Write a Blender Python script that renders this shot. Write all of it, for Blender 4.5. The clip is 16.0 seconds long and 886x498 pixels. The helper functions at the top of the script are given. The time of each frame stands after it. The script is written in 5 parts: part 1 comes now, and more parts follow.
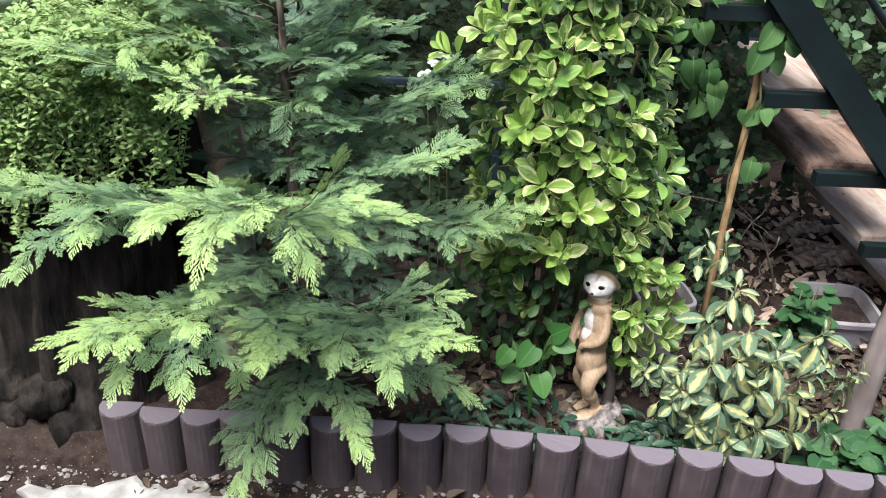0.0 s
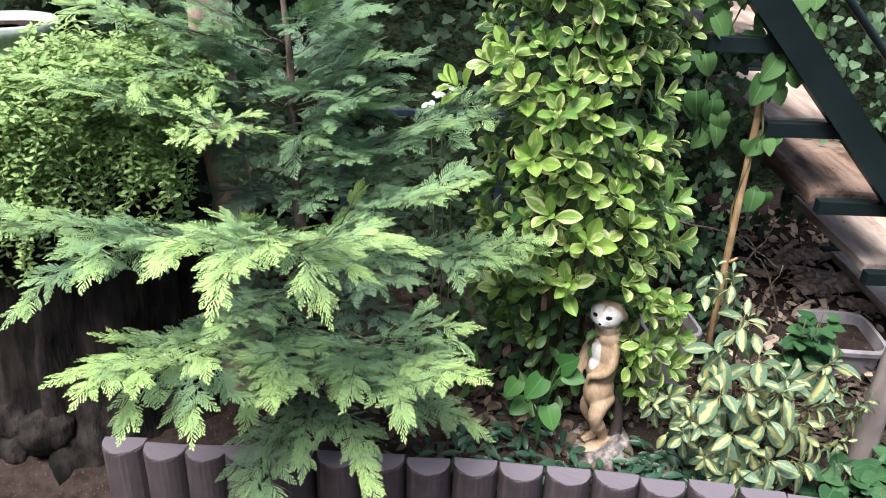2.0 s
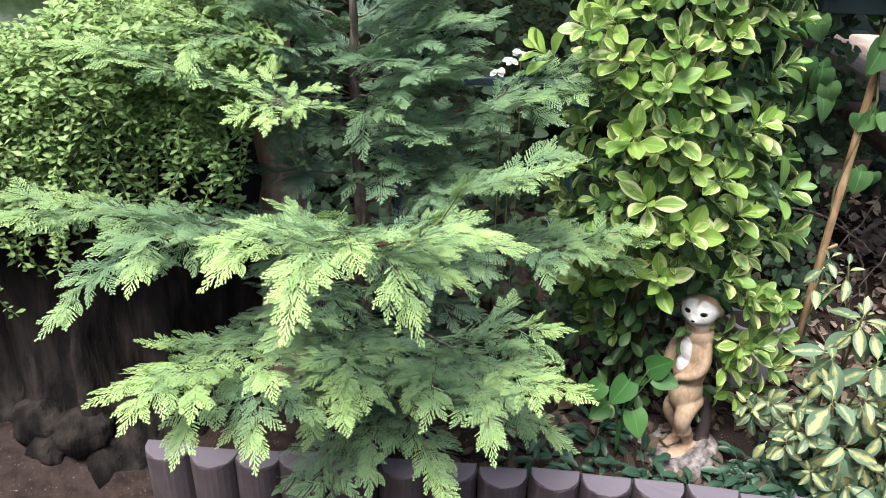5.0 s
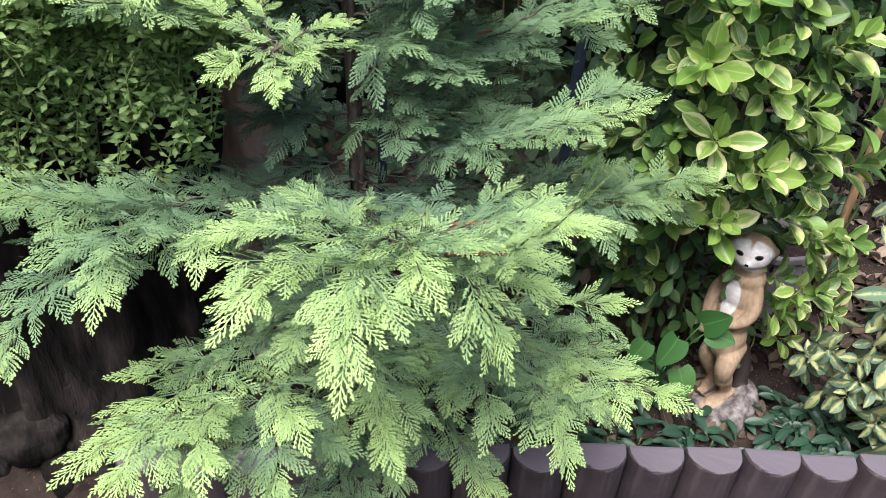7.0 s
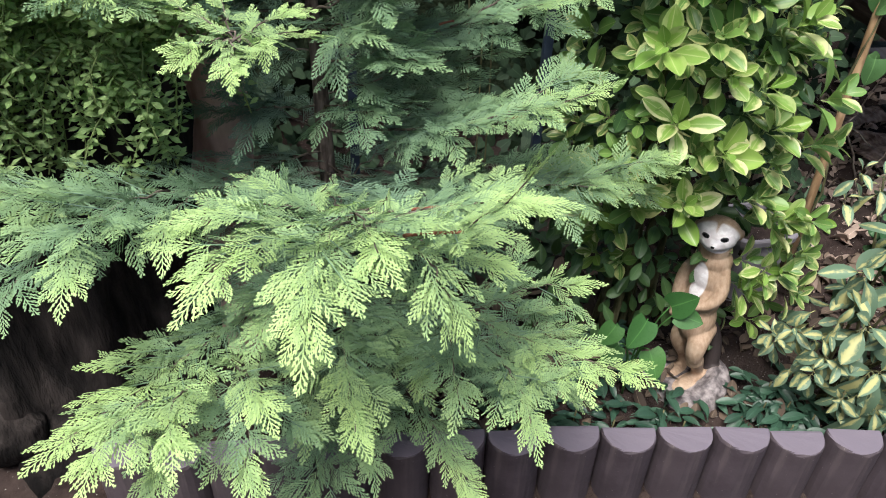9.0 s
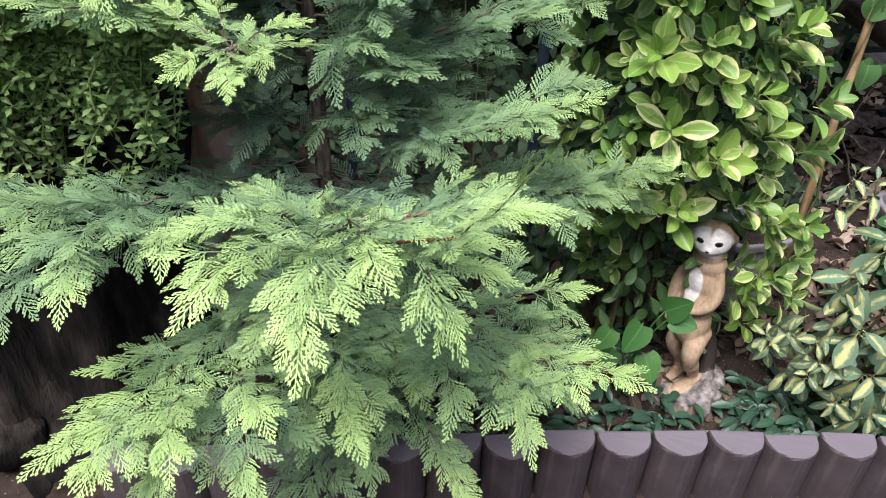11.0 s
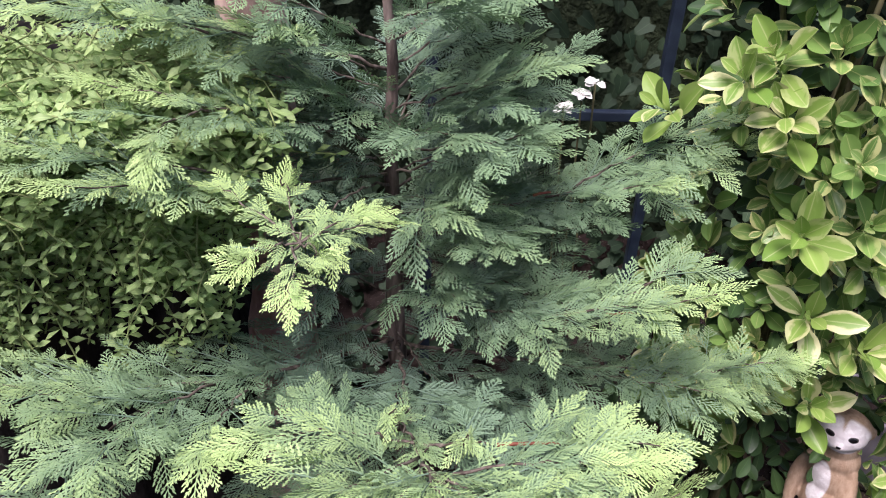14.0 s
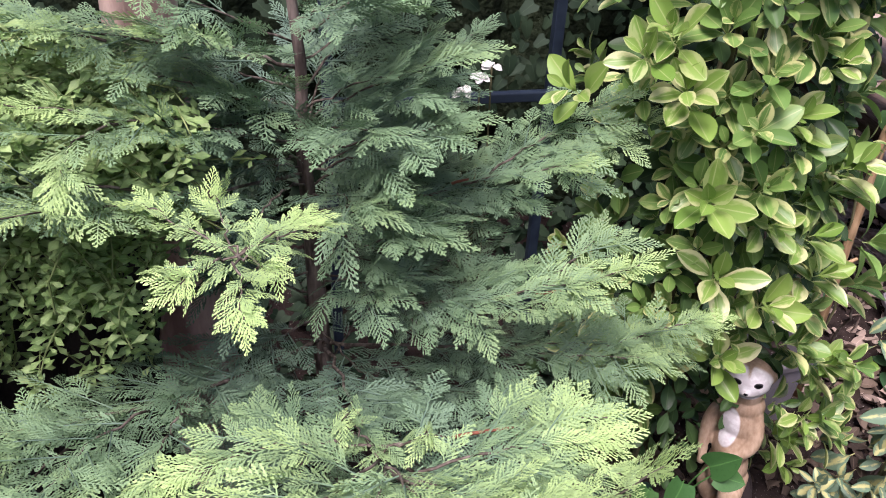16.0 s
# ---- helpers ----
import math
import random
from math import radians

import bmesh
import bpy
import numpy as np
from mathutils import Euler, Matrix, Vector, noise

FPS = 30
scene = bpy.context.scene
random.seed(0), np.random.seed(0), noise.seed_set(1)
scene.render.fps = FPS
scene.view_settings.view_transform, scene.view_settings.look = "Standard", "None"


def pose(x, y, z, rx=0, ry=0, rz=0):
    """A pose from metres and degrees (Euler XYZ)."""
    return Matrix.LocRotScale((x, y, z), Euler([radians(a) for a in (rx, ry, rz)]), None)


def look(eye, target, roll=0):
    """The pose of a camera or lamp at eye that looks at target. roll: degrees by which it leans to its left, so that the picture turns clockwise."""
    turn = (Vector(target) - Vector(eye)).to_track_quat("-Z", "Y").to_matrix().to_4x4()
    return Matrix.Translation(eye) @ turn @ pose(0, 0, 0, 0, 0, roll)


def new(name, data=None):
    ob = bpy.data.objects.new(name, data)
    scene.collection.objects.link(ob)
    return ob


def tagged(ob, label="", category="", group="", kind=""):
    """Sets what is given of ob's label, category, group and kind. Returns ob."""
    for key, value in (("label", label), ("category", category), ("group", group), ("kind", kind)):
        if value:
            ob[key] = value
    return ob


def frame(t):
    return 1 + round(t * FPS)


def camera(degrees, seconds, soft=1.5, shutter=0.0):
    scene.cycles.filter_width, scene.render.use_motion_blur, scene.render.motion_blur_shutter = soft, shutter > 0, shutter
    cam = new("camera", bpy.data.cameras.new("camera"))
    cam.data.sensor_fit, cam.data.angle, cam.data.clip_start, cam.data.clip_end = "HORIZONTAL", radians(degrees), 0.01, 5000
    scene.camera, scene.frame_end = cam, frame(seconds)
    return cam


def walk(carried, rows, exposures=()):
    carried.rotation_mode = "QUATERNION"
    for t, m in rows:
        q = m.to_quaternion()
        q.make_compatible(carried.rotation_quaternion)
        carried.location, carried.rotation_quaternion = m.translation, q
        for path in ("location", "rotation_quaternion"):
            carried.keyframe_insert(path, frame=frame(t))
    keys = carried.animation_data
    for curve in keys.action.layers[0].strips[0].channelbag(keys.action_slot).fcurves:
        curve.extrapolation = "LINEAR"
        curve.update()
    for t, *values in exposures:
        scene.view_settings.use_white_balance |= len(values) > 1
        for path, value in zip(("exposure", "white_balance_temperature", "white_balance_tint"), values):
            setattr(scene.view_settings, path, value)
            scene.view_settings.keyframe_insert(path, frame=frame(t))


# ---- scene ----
import itertools

cam = camera(58.7, 16.0, soft=1.0)
METRES, EYE, TILT, LEAN, TURN = 1.3, 1.5, 0.0, 0.0, 0.0
ROWS = [
    (0.0, 0.0, 0.0, 0.0, 1.1, -28.35, -2.05),
    (0.5, -0.0118, 0.009, 0.0, 0.64, -27.47, -2.15),
    (1.0, -0.0188, 0.0088, 0.0007, 0.46, -26.81, -2.13),
    (1.5, -0.0271, 0.007, 0.006, 0.35, -26.53, -2.08),
    (2.0, -0.0346, 0.0091, 0.006, 0.3, -26.44, -2.08),
    (2.5, -0.0317, 0.0143, 0.0029, -0.13, -26.46, -2.23),
    (3.0, -0.0217, 0.0093, 0.0062, -0.52, -26.44, -2.33),
    (3.5, -0.0325, 0.0056, -0.0003, -0.64, -26.46, -2.38),
    (4.0, -0.0749, 0.029, -0.0132, 0.01, -26.93, -2.13),
    (4.5, -0.1056, 0.0945, -0.0213, 1.85, -27.84, -1.77),
    (7.0, -0.287, 0.4554, -0.0605, -4.65, -38.13, -2.53),
    (7.5, -0.2919, 0.4685, -0.0682, -6.75, -39.35, -2.45),
    (8.0, -0.2827, 0.4633, -0.0722, -7.08, -39.24, -2.4),
    (8.5, -0.2723, 0.4426, -0.0655, -6.77, -38.54, -2.18),
    (9.0, -0.265, 0.4297, -0.0632, -6.34, -38.04, -1.98),
    (9.5, -0.255, 0.4214, -0.0606, -6.21, -37.96, -1.96),
    (12.0, -0.2772, 0.428, -0.0389, -6.45, -37.17, -1.87),
    (12.5, -0.3046, 0.4636, -0.0215, -6.13, -34.69, -1.68),
    (13.0, -0.2952, 0.538, -0.0242, -4.24, -33.08, -1.76),
    (13.5, -0.2739, 0.5953, -0.0342, -1.72, -32.33, -1.73),
    (14.0, -0.2769, 0.6219, -0.0349, -0.87, -32.61, -1.94),
    (14.5, -0.309, 0.6333, -0.0353, -2.62, -33.14, -2.08),
    (15.0, -0.3229, 0.6373, -0.0358, -5.95, -33.77, -2.21),
    (15.5, -0.3278, 0.6364, -0.0336, -9.07, -33.85, -2.26),
    (16.0, -0.3259, 0.6362, -0.0291, -11.03, -33.49, -2.23),
]
walk(cam, [(t, pose(0, 0, EYE, TILT, LEAN, TURN) @ pose(METRES * x, METRES * y, METRES * z, 90 + pitch, roll, yaw)) for t, x, y, z, yaw, pitch, roll in ROWS],
     exposures=[(0.0, 0.87, 6400, 5), (4.0, 0.97, 6400, 5), (7.0, 0.55, 6350, 8), (9.5, 0.56, 6350, 8), (12.5, 0.57, 6400, 9), (13.5, 0.56, 6300, 26), (16.0, 0.54, 6300, 26)])

# ---------------------------------------------------------------- world, sun
world = bpy.data.worlds.new("world")
scene.world = world
world.use_nodes = True
wn = world.node_tree
sky = wn.nodes.new("ShaderNodeTexSky")
sky.sky_type = "NISHITA"
sky.sun_disc = False
sky.sun_elevation = radians(66)
sky.sun_rotation = radians(215)
sky.air_density, sky.dust_density, sky.ozone_density = 1.2, 3.0, 1.0
wn.links.new(sky.outputs[0], wn.nodes["Background"].inputs[0])
wn.nodes["Background"].inputs[1].default_value = 0.125
sun = new("sun", bpy.data.lights.new("sun", "SUN"))
sun.data.energy = 4.6
sun.data.angle = radians(30)
sun.data.color = (1.0, 0.965, 0.91)
sun.matrix_world = look((-0.75, -0.3, 3.3), (0, 1.0, 0))


# ---------------------------------------------------------------- materials
class Mat:
    """A small wrapper round one node material."""

    def __init__(self, name, rough=0.8, spec=0.3):
        self.m = bpy.data.materials.new(name)
        self.m.use_nodes = True
        self.t = self.m.node_tree
        self.b = self.t.nodes["Principled BSDF"]
        self.b.inputs["Roughness"].default_value = rough
        self.b.inputs["Specular IOR Level"].default_value = spec

    def put(self, socket, value):
        if isinstance(value, bpy.types.NodeSocket):
            self.t.links.new(value, socket)
        else:
            socket.default_value = value

    def node(self, kind, **values):
        n = self.t.nodes.new(kind)
        for k, v in values.items():
            self.put(n.inputs[k], v)
        return n

    def coord(self):
        return self.t.nodes.new("ShaderNodeTexCoord").outputs["Object"]

    def world_place(self):
        return self.t.nodes.new("ShaderNodeNewGeometry").outputs["Position"]

    def noise(self, scale, detail=4.0, vector=None, rough=0.55):
        n = self.node("ShaderNodeTexNoise", Scale=scale, Detail=detail, Roughness=rough)
        self.put(n.inputs["Vector"], vector if vector is not None else self.coord())
        return n.outputs["Fac"]

    def stretch(self, vector, sx, sy, sz):
        n = self.t.nodes.new("ShaderNodeMapping")
        self.put(n.inputs["Vector"], vector)
        n.inputs["Scale"].default_value = (sx, sy, sz)
        return n.outputs[0]

    def attr(self, name):
        n = self.t.nodes.new("ShaderNodeAttribute")
        n.attribute_name = name
        return n.outputs["Fac"]

    def math(self, op, a, b=0.0, clamp=False):
        n = self.t.nodes.new("ShaderNodeMath")
        n.operation, n.use_clamp = op, clamp
        self.put(n.inputs[0], a)
        self.put(n.inputs[1], b)
        return n.outputs[0]

    def band(self, value, lo, hi):
        n = self.t.nodes.new("ShaderNodeMapRange")
        n.interpolation_type = "SMOOTHSTEP"
        self.put(n.inputs["Value"], value)
        n.inputs["From Min"].default_value, n.inputs["From Max"].default_value = lo, hi
        return n.outputs[0]

    def mix(self, fac, a, b):
        n = self.t.nodes.new("ShaderNodeMix")
        n.data_type = "RGBA"
        self.put(n.inputs[0], fac)
        self.put(n.inputs[6], a if isinstance(a, bpy.types.NodeSocket) else (*a, 1))
        self.put(n.inputs[7], b if isinstance(b, bpy.types.NodeSocket) else (*b, 1))
        return n.outputs[2]

    def random(self):
        """A random number for each thing and each loose piece of a mesh."""
        a = self.t.nodes.new("ShaderNodeObjectInfo").outputs["Random"]
        b = self.t.nodes.new("ShaderNodeNewGeometry").outputs["Random Per Island"]
        return self.math("FRACT", self.math("ADD", a, b))

    def leaf_place(self, r, sx, sy):
        """A place on the leaf that differs from leaf to leaf."""
        n = self.t.nodes.new("ShaderNodeCombineXYZ")
        self.put(n.inputs[0], self.math("MULTIPLY", self.attr("across"), sx))
        self.put(n.inputs[1], self.math("MULTIPLY", self.attr("along"), sy))
        self.put(n.inputs[2], self.math("MULTIPLY", r, 37.0))
        return n.outputs[0]

    def colour(self, c):
        self.put(self.b.inputs["Base Color"], c if isinstance(c, bpy.types.NodeSocket) else (*c, 1))
        return self

    def bump(self, height, strength=0.4, distance=0.003):
        n = self.node("ShaderNodeBump", Strength=strength, Distance=distance)
        self.put(n.inputs["Height"], height)
        self.put(self.b.inputs["Normal"], n.outputs[0])
        return self

    def leafy(self, c, amount):
        """Lets part of the light through, as thin leaves do."""
        tr = self.t.nodes.new("ShaderNodeBsdfTranslucent")
        self.put(tr.inputs["Color"], c)
        mx = self.t.nodes.new("ShaderNodeMixShader")
        mx.inputs[0].default_value = amount
        self.t.links.new(self.b.outputs[0], mx.inputs[1])
        self.t.links.new(tr.outputs[0], mx.inputs[2])
        self.t.links.new(mx.outputs[0], self.t.nodes["Material Output"].inputs["Surface"])
        return self


def conifer_material():
    k = Mat("conifer_sprays", 0.62, 0.3)
    # fresh: pale young growth, with each bough's light and shade painted in too
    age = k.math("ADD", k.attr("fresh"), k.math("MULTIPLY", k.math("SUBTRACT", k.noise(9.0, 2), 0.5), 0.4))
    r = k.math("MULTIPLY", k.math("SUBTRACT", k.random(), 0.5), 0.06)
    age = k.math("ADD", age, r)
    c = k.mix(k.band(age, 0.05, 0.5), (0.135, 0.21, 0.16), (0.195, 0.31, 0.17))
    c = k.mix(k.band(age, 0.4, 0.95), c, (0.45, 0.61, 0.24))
    return k.colour(c).leafy(c, 0.18).m


def bark_material(name, dark, light, scale=30, strength=0.7, rough=0.9, depth=0.006):
    k = Mat(name, rough, 0.15)
    v = k.stretch(k.coord(), 1, 1, 0.25)
    n = k.noise(scale, 6, v)
    c = k.mix(k.band(n, 0.35, 0.68), dark, light)
    c = k.mix(k.math("MULTIPLY", k.band(k.noise(scale * 0.2, 3), 0.45, 0.75), 0.5), c, tuple(x * 0.55 for x in dark))
    return k.colour(c).bump(n, strength, depth).m


def edged_leaf(name, green, fresh, cream, amount, rough=0.38):
    """A glossy leaf with a pale margin on many of the leaves."""
    k = Mat(name, rough, 0.45)
    r = k.random()
    a = k.math("ABSOLUTE", k.attr("across"))
    along = k.attr("along")
    n = k.noise(1.5, 3, k.leaf_place(r, 0.8, 1.2))
    edge = k.math("ADD", a, k.math("MULTIPLY", k.math("SUBTRACT", n, 0.5), 2.3))
    edge = k.math("ADD", edge, k.math("MULTIPLY", along, 0.25))
    lot = k.band(k.math("FRACT", k.math("MULTIPLY", r, 7.31)), 1.0 - amount, 1.0 - amount * 0.3)
    pale = k.math("MULTIPLY", k.math("MULTIPLY", k.band(edge, 0.52, 1.0), lot), 0.9)
    c = k.mix(r, green, fresh)
    vein = k.band(a, 0.10, 0.0)
    c = k.mix(k.math("MULTIPLY", vein, 0.35), c, cream)
    c = k.mix(pale, c, cream)
    return k.colour(c).leafy(c, 0.26).bump(k.noise(60, 2), 0.15, 0.002).m


def hearted_leaf(name, green, gold, rough=0.55):
    """A grey-green leaf with a golden middle."""
    k = Mat(name, rough, 0.4)
    r = k.random()
    a = k.math("ABSOLUTE", k.attr("across"))
    n = k.noise(2.0, 4, k.leaf_place(r, 1.0, 2.2))
    mid = k.math("ADD", a, k.math("MULTIPLY", k.math("SUBTRACT", n, 0.5), 1.5))
    width = k.band(k.math("FRACT", k.math("MULTIPLY", r, 5.7)), 0.15, 0.9)
    lim = k.math("SUBTRACT", mid, k.math("MULTIPLY", width, 0.42))
    f = k.math("MULTIPLY", k.band(lim, 0.34, -0.1), 0.9)
    g = k.mix(r, green, tuple(x * 1.45 for x in green))
    c = k.mix(f, g, k.mix(r, gold, tuple(min(0.8, x * 1.25) for x in gold)))
    return k.colour(c).leafy(c, 0.15).m


def plain_leaf(name, dark, light, rough=0.5, through_light=0.18, spec=0.35):
    k = Mat(name, rough, spec)
    c = k.mix(k.random(), dark, light)
    c = k.mix(k.math("MULTIPLY", k.band(k.math("ABSOLUTE", k.attr("across")), 0.09, 0.0), 0.4), c, tuple(min(1, x * 1.8) for x in light))
    c = k.mix(k.math("MULTIPLY", k.band(k.noise(14, 3), 0.5, 0.75), 0.35), c, tuple(x * 0.6 for x in dark))
    return k.colour(c).leafy(c, through_light).m


def ground_material():
    k = Mat("garden_soil", 0.95, 0.1)
    p = k.world_place()
    n = k.noise(22, 8, p, 0.65)
    c = k.mix(k.band(n, 0.3, 0.7), (0.019, 0.013, 0.0125), (0.055, 0.038, 0.034))
    c = k.mix(k.math("MULTIPLY", k.band(k.noise(3.0, 3, p), 0.45, 0.7), 0.5), c, (0.065, 0.05, 0.045))
    c = k.mix(k.band(k.noise(190, 2, p), 0.68, 0.74), c, (0.4, 0.37, 0.34))
    return k.colour(c).bump(k.noise(60, 8, p, 0.7), 0.9, 0.012).m


def palisade_material():
    k = Mat("brown_concrete", 0.72, 0.3)
    p = k.coord()
    n = k.noise(14, 6, p)
    tint = k.random()
    c = k.mix(k.band(n, 0.3, 0.7), (0.044, 0.033, 0.041), (0.076, 0.059, 0.071))
    c = k.mix(k.math("MULTIPLY", tint, 0.45), c, (0.085, 0.065, 0.07))
    streak = k.noise(40, 4, k.stretch(p, 1, 1, 0.12))
    c = k.mix(k.math("MULTIPLY", k.band(streak, 0.52, 0.75), 0.5), c, (0.125, 0.1, 0.102))
    c = k.mix(k.band(k.noise(120, 3, p), 0.7, 0.78), c, (0.3, 0.27, 0.27))
    # bright tops are painted into the colour: upward faces mixed paler by normal
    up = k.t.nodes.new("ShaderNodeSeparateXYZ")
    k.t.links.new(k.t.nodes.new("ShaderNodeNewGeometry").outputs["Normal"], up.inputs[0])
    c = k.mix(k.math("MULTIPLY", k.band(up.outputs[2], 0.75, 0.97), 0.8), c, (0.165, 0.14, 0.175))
    return k.colour(c).bump(k.noise(160, 5, p), 0.35, 0.002).m


def painted_steel():
    k = Mat("dark_green_painted_steel", 0.42, 0.5)
    p = k.coord()
    c = k.mix(k.band(k.noise(6, 4, p), 0.4, 0.7), (0.005, 0.011, 0.013), (0.010, 0.02, 0.022))
    c = k.mix(k.band(k.noise(70, 4, p), 0.68, 0.8), c, (0.05, 0.045, 0.04))
    return k.colour(c).bump(k.noise(90, 4, p), 0.15, 0.001).m


def wood_material(name, dark, light, worn):
    k = Mat(name, 0.8, 0.2)
    p = k.coord()
    g = k.noise(26, 7, k.stretch(p, 1.0, 0.12, 1.0), 0.65)
    c = k.mix(k.band(g, 0.35, 0.65), dark, light)
    c = k.mix(k.math("MULTIPLY", k.band(k.noise(7, 5, p), 0.5, 0.68), 0.7), c, worn)
    c = k.mix(k.band(k.noise(55, 5, k.stretch(p, 1, 0.3, 1)), 0.66, 0.72), c, (0.05, 0.03, 0.025))
    return k.colour(c).bump(g, 0.5, 0.003).m


def mottled(name, a, b, scale, rough=0.8, spec=0.3, strength=0.3, distance=0.002):
    k = Mat(name, rough, spec)
    p = k.coord()
    n = k.noise(scale, 6, p)
    c = k.mix(k.band(n, 0.32, 0.7), a, b)
    c = k.mix(k.math("MULTIPLY", k.band(k.noise(scale * 0.17, 3, p), 0.5, 0.75), 0.4), c, tuple(x * 0.7 for x in a))
    return k.colour(c).bump(k.noise(scale * 3, 5, p), strength, distance).m


M_CONIFER = conifer_material()
M_TRUNK = bark_material("conifer_bark", (0.05, 0.038, 0.034), (0.21, 0.165, 0.145), 60)
M_TWIG = bark_material("brown_twig", (0.055, 0.042, 0.034), (0.2, 0.165, 0.14), 90, 0.4)
M_REDTWIG = bark_material("fresh_red_twig", (0.16, 0.05, 0.035), (0.32, 0.13, 0.08), 120, 0.3, 0.6)
M_STUMP = bark_material("old_dark_bark", (0.007, 0.006, 0.006), (0.036, 0.029, 0.027), 20, 1.0, 0.9, 0.03)
M_PINKBARK = bark_material("pinkish_bark", (0.24, 0.155, 0.135), (0.6, 0.43, 0.38), 15, 1.0, 0.9, 0.015)
M_GREYBARK = bark_material("smooth_grey_bark", (0.2, 0.16, 0.16), (0.3, 0.25, 0.25), 22, 0.25, 0.75)
M_STEM = bark_material("green_brown_stem", (0.06, 0.06, 0.03), (0.16, 0.15, 0.08), 80, 0.3)
M_TRAIL_STEM = bark_material("pale_green_stem", (0.14, 0.19, 0.07), (0.26, 0.31, 0.13), 80, 0.2)
M_CANE = bark_material("dry_cane", (0.26, 0.16, 0.085), (0.46, 0.31, 0.18), 50, 0.3, 0.6)
M_EUO = edged_leaf("pale_edged_leaf", (0.095, 0.2, 0.048), (0.205, 0.345, 0.085), (0.6, 0.6, 0.27), 0.8)
M_EUO_FRESH = edged_leaf("fresh_pale_edged_leaf", (0.155, 0.28, 0.05), (0.27, 0.405, 0.09), (0.62, 0.61, 0.33), 0.75)
# inner leaves: shade between the rosettes is put into a darker leaf colour
M_EUO_SHADE = plain_leaf("shaded_spindle_leaf", (0.035, 0.08, 0.028), (0.075, 0.14, 0.045), 0.4, 0.15)
M_GOLD = hearted_leaf("golden_hearted_leaf", (0.098, 0.155, 0.1), (0.43, 0.405, 0.175))
M_TRAIL = plain_leaf("trailing_leaf", (0.19, 0.31, 0.1), (0.39, 0.52, 0.215), 0.55, 0.3)
M_HEART = plain_leaf("soft_green_leaf", (0.034, 0.11, 0.028), (0.075, 0.18, 0.048), 0.5, 0.25)
M_CLUMP = plain_leaf("dark_rounded_leaf", (0.025, 0.075, 0.03), (0.06, 0.135, 0.055), 0.5, 0.2)
M_VINE = plain_leaf("vine_leaf", (0.07, 0.165, 0.055), (0.15, 0.28, 0.1), 0.6, 0.3)
# ivy at the back: its deep shade is put into these dark leaf colours
M_IVY_SHADE = plain_leaf("shaded_ivy_leaf", (0.012, 0.027, 0.014), (0.034, 0.058, 0.031), 0.65, 0.1, 0.2)
# the same ivy under open sky, that light put into paler colours
M_IVY_LIT = plain_leaf("lit_ivy_leaf", (0.045, 0.1, 0.045), (0.13, 0.21, 0.11), 0.55, 0.25)
M_COVER = plain_leaf("dark_cover_leaf", (0.017, 0.042, 0.028), (0.04, 0.088, 0.055), 0.42, 0.1)
M_DRY = plain_leaf("dry_leaf", (0.042, 0.03, 0.024), (0.165, 0.12, 0.09), 0.75, 0.08, 0.2)
M_DRY_PALE = plain_leaf("pale_dry_leaf", (0.19, 0.14, 0.115), (0.48, 0.37, 0.31), 0.8, 0.08, 0.2)
M_GROUND = ground_material()
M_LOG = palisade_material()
M_STEEL = painted_steel()
M_BLUESTEEL = mottled("dark_blue_painted_steel", (0.008, 0.014, 0.028), (0.022, 0.034, 0.055), 20, 0.45, 0.5)
M_TREAD = wood_material("weathered_tread_wood", (0.27, 0.19, 0.155), (0.47, 0.37, 0.33), (0.52, 0.43, 0.39))
M_BARKTREAD = wood_material("rough_worn_tread_wood", (0.09, 0.055, 0.042), (0.27, 0.18, 0.145), (0.36, 0.27, 0.23))
M_CONCRETE = mottled("pale_concrete", (0.22, 0.21, 0.21), (0.42, 0.41, 0.41), 16, 0.9, 0.2, 0.6, 0.004)
M_STONE = mottled("grey_stone", (0.16, 0.15, 0.15), (0.36, 0.34, 0.32), 18, 0.9, 0.2, 0.6, 0.004)
M_PLASTIC = mottled("lilac_grey_plastic", (0.2, 0.18, 0.2), (0.32, 0.29, 0.32), 9, 0.5, 0.4, 0.1, 0.001)
M_GLAZE = mottled("white_green_glaze", (0.26, 0.29, 0.27), (0.44, 0.47, 0.45), 45, 0.3, 0.5, 0.3, 0.002)
M_PETAL = mottled("white_petal", (0.48, 0.47, 0.45), (0.66, 0.65, 0.62), 60, 0.6, 0.3)
M_WALL = mottled("dark_added_wall", (0.06, 0.055, 0.045), (0.14, 0.125, 0.11), 3, 0.95, 0.1, 0.6, 0.01)


# ---------------------------------------------------------------- mesh helpers
def empty(name, place, label, category, group="", kind=""):
    ob = new(name)
    ob.empty_display_size = 0.05
    ob.matrix_world = pose(*place)
    return tagged(ob, label, category, group, kind)


def hang(ob, parent):
    """Makes ob a part of parent, at the place it was built."""
    ob.parent = parent
    up = parent
    m = Matrix.Identity(4)
    while up is not None:
        m = up.matrix_basis @ m if up.parent is None else up.matrix_parent_inverse @ up.matrix_basis @ m
        up = up.parent
    ob.matrix_parent_inverse = m.inverted()
    return ob


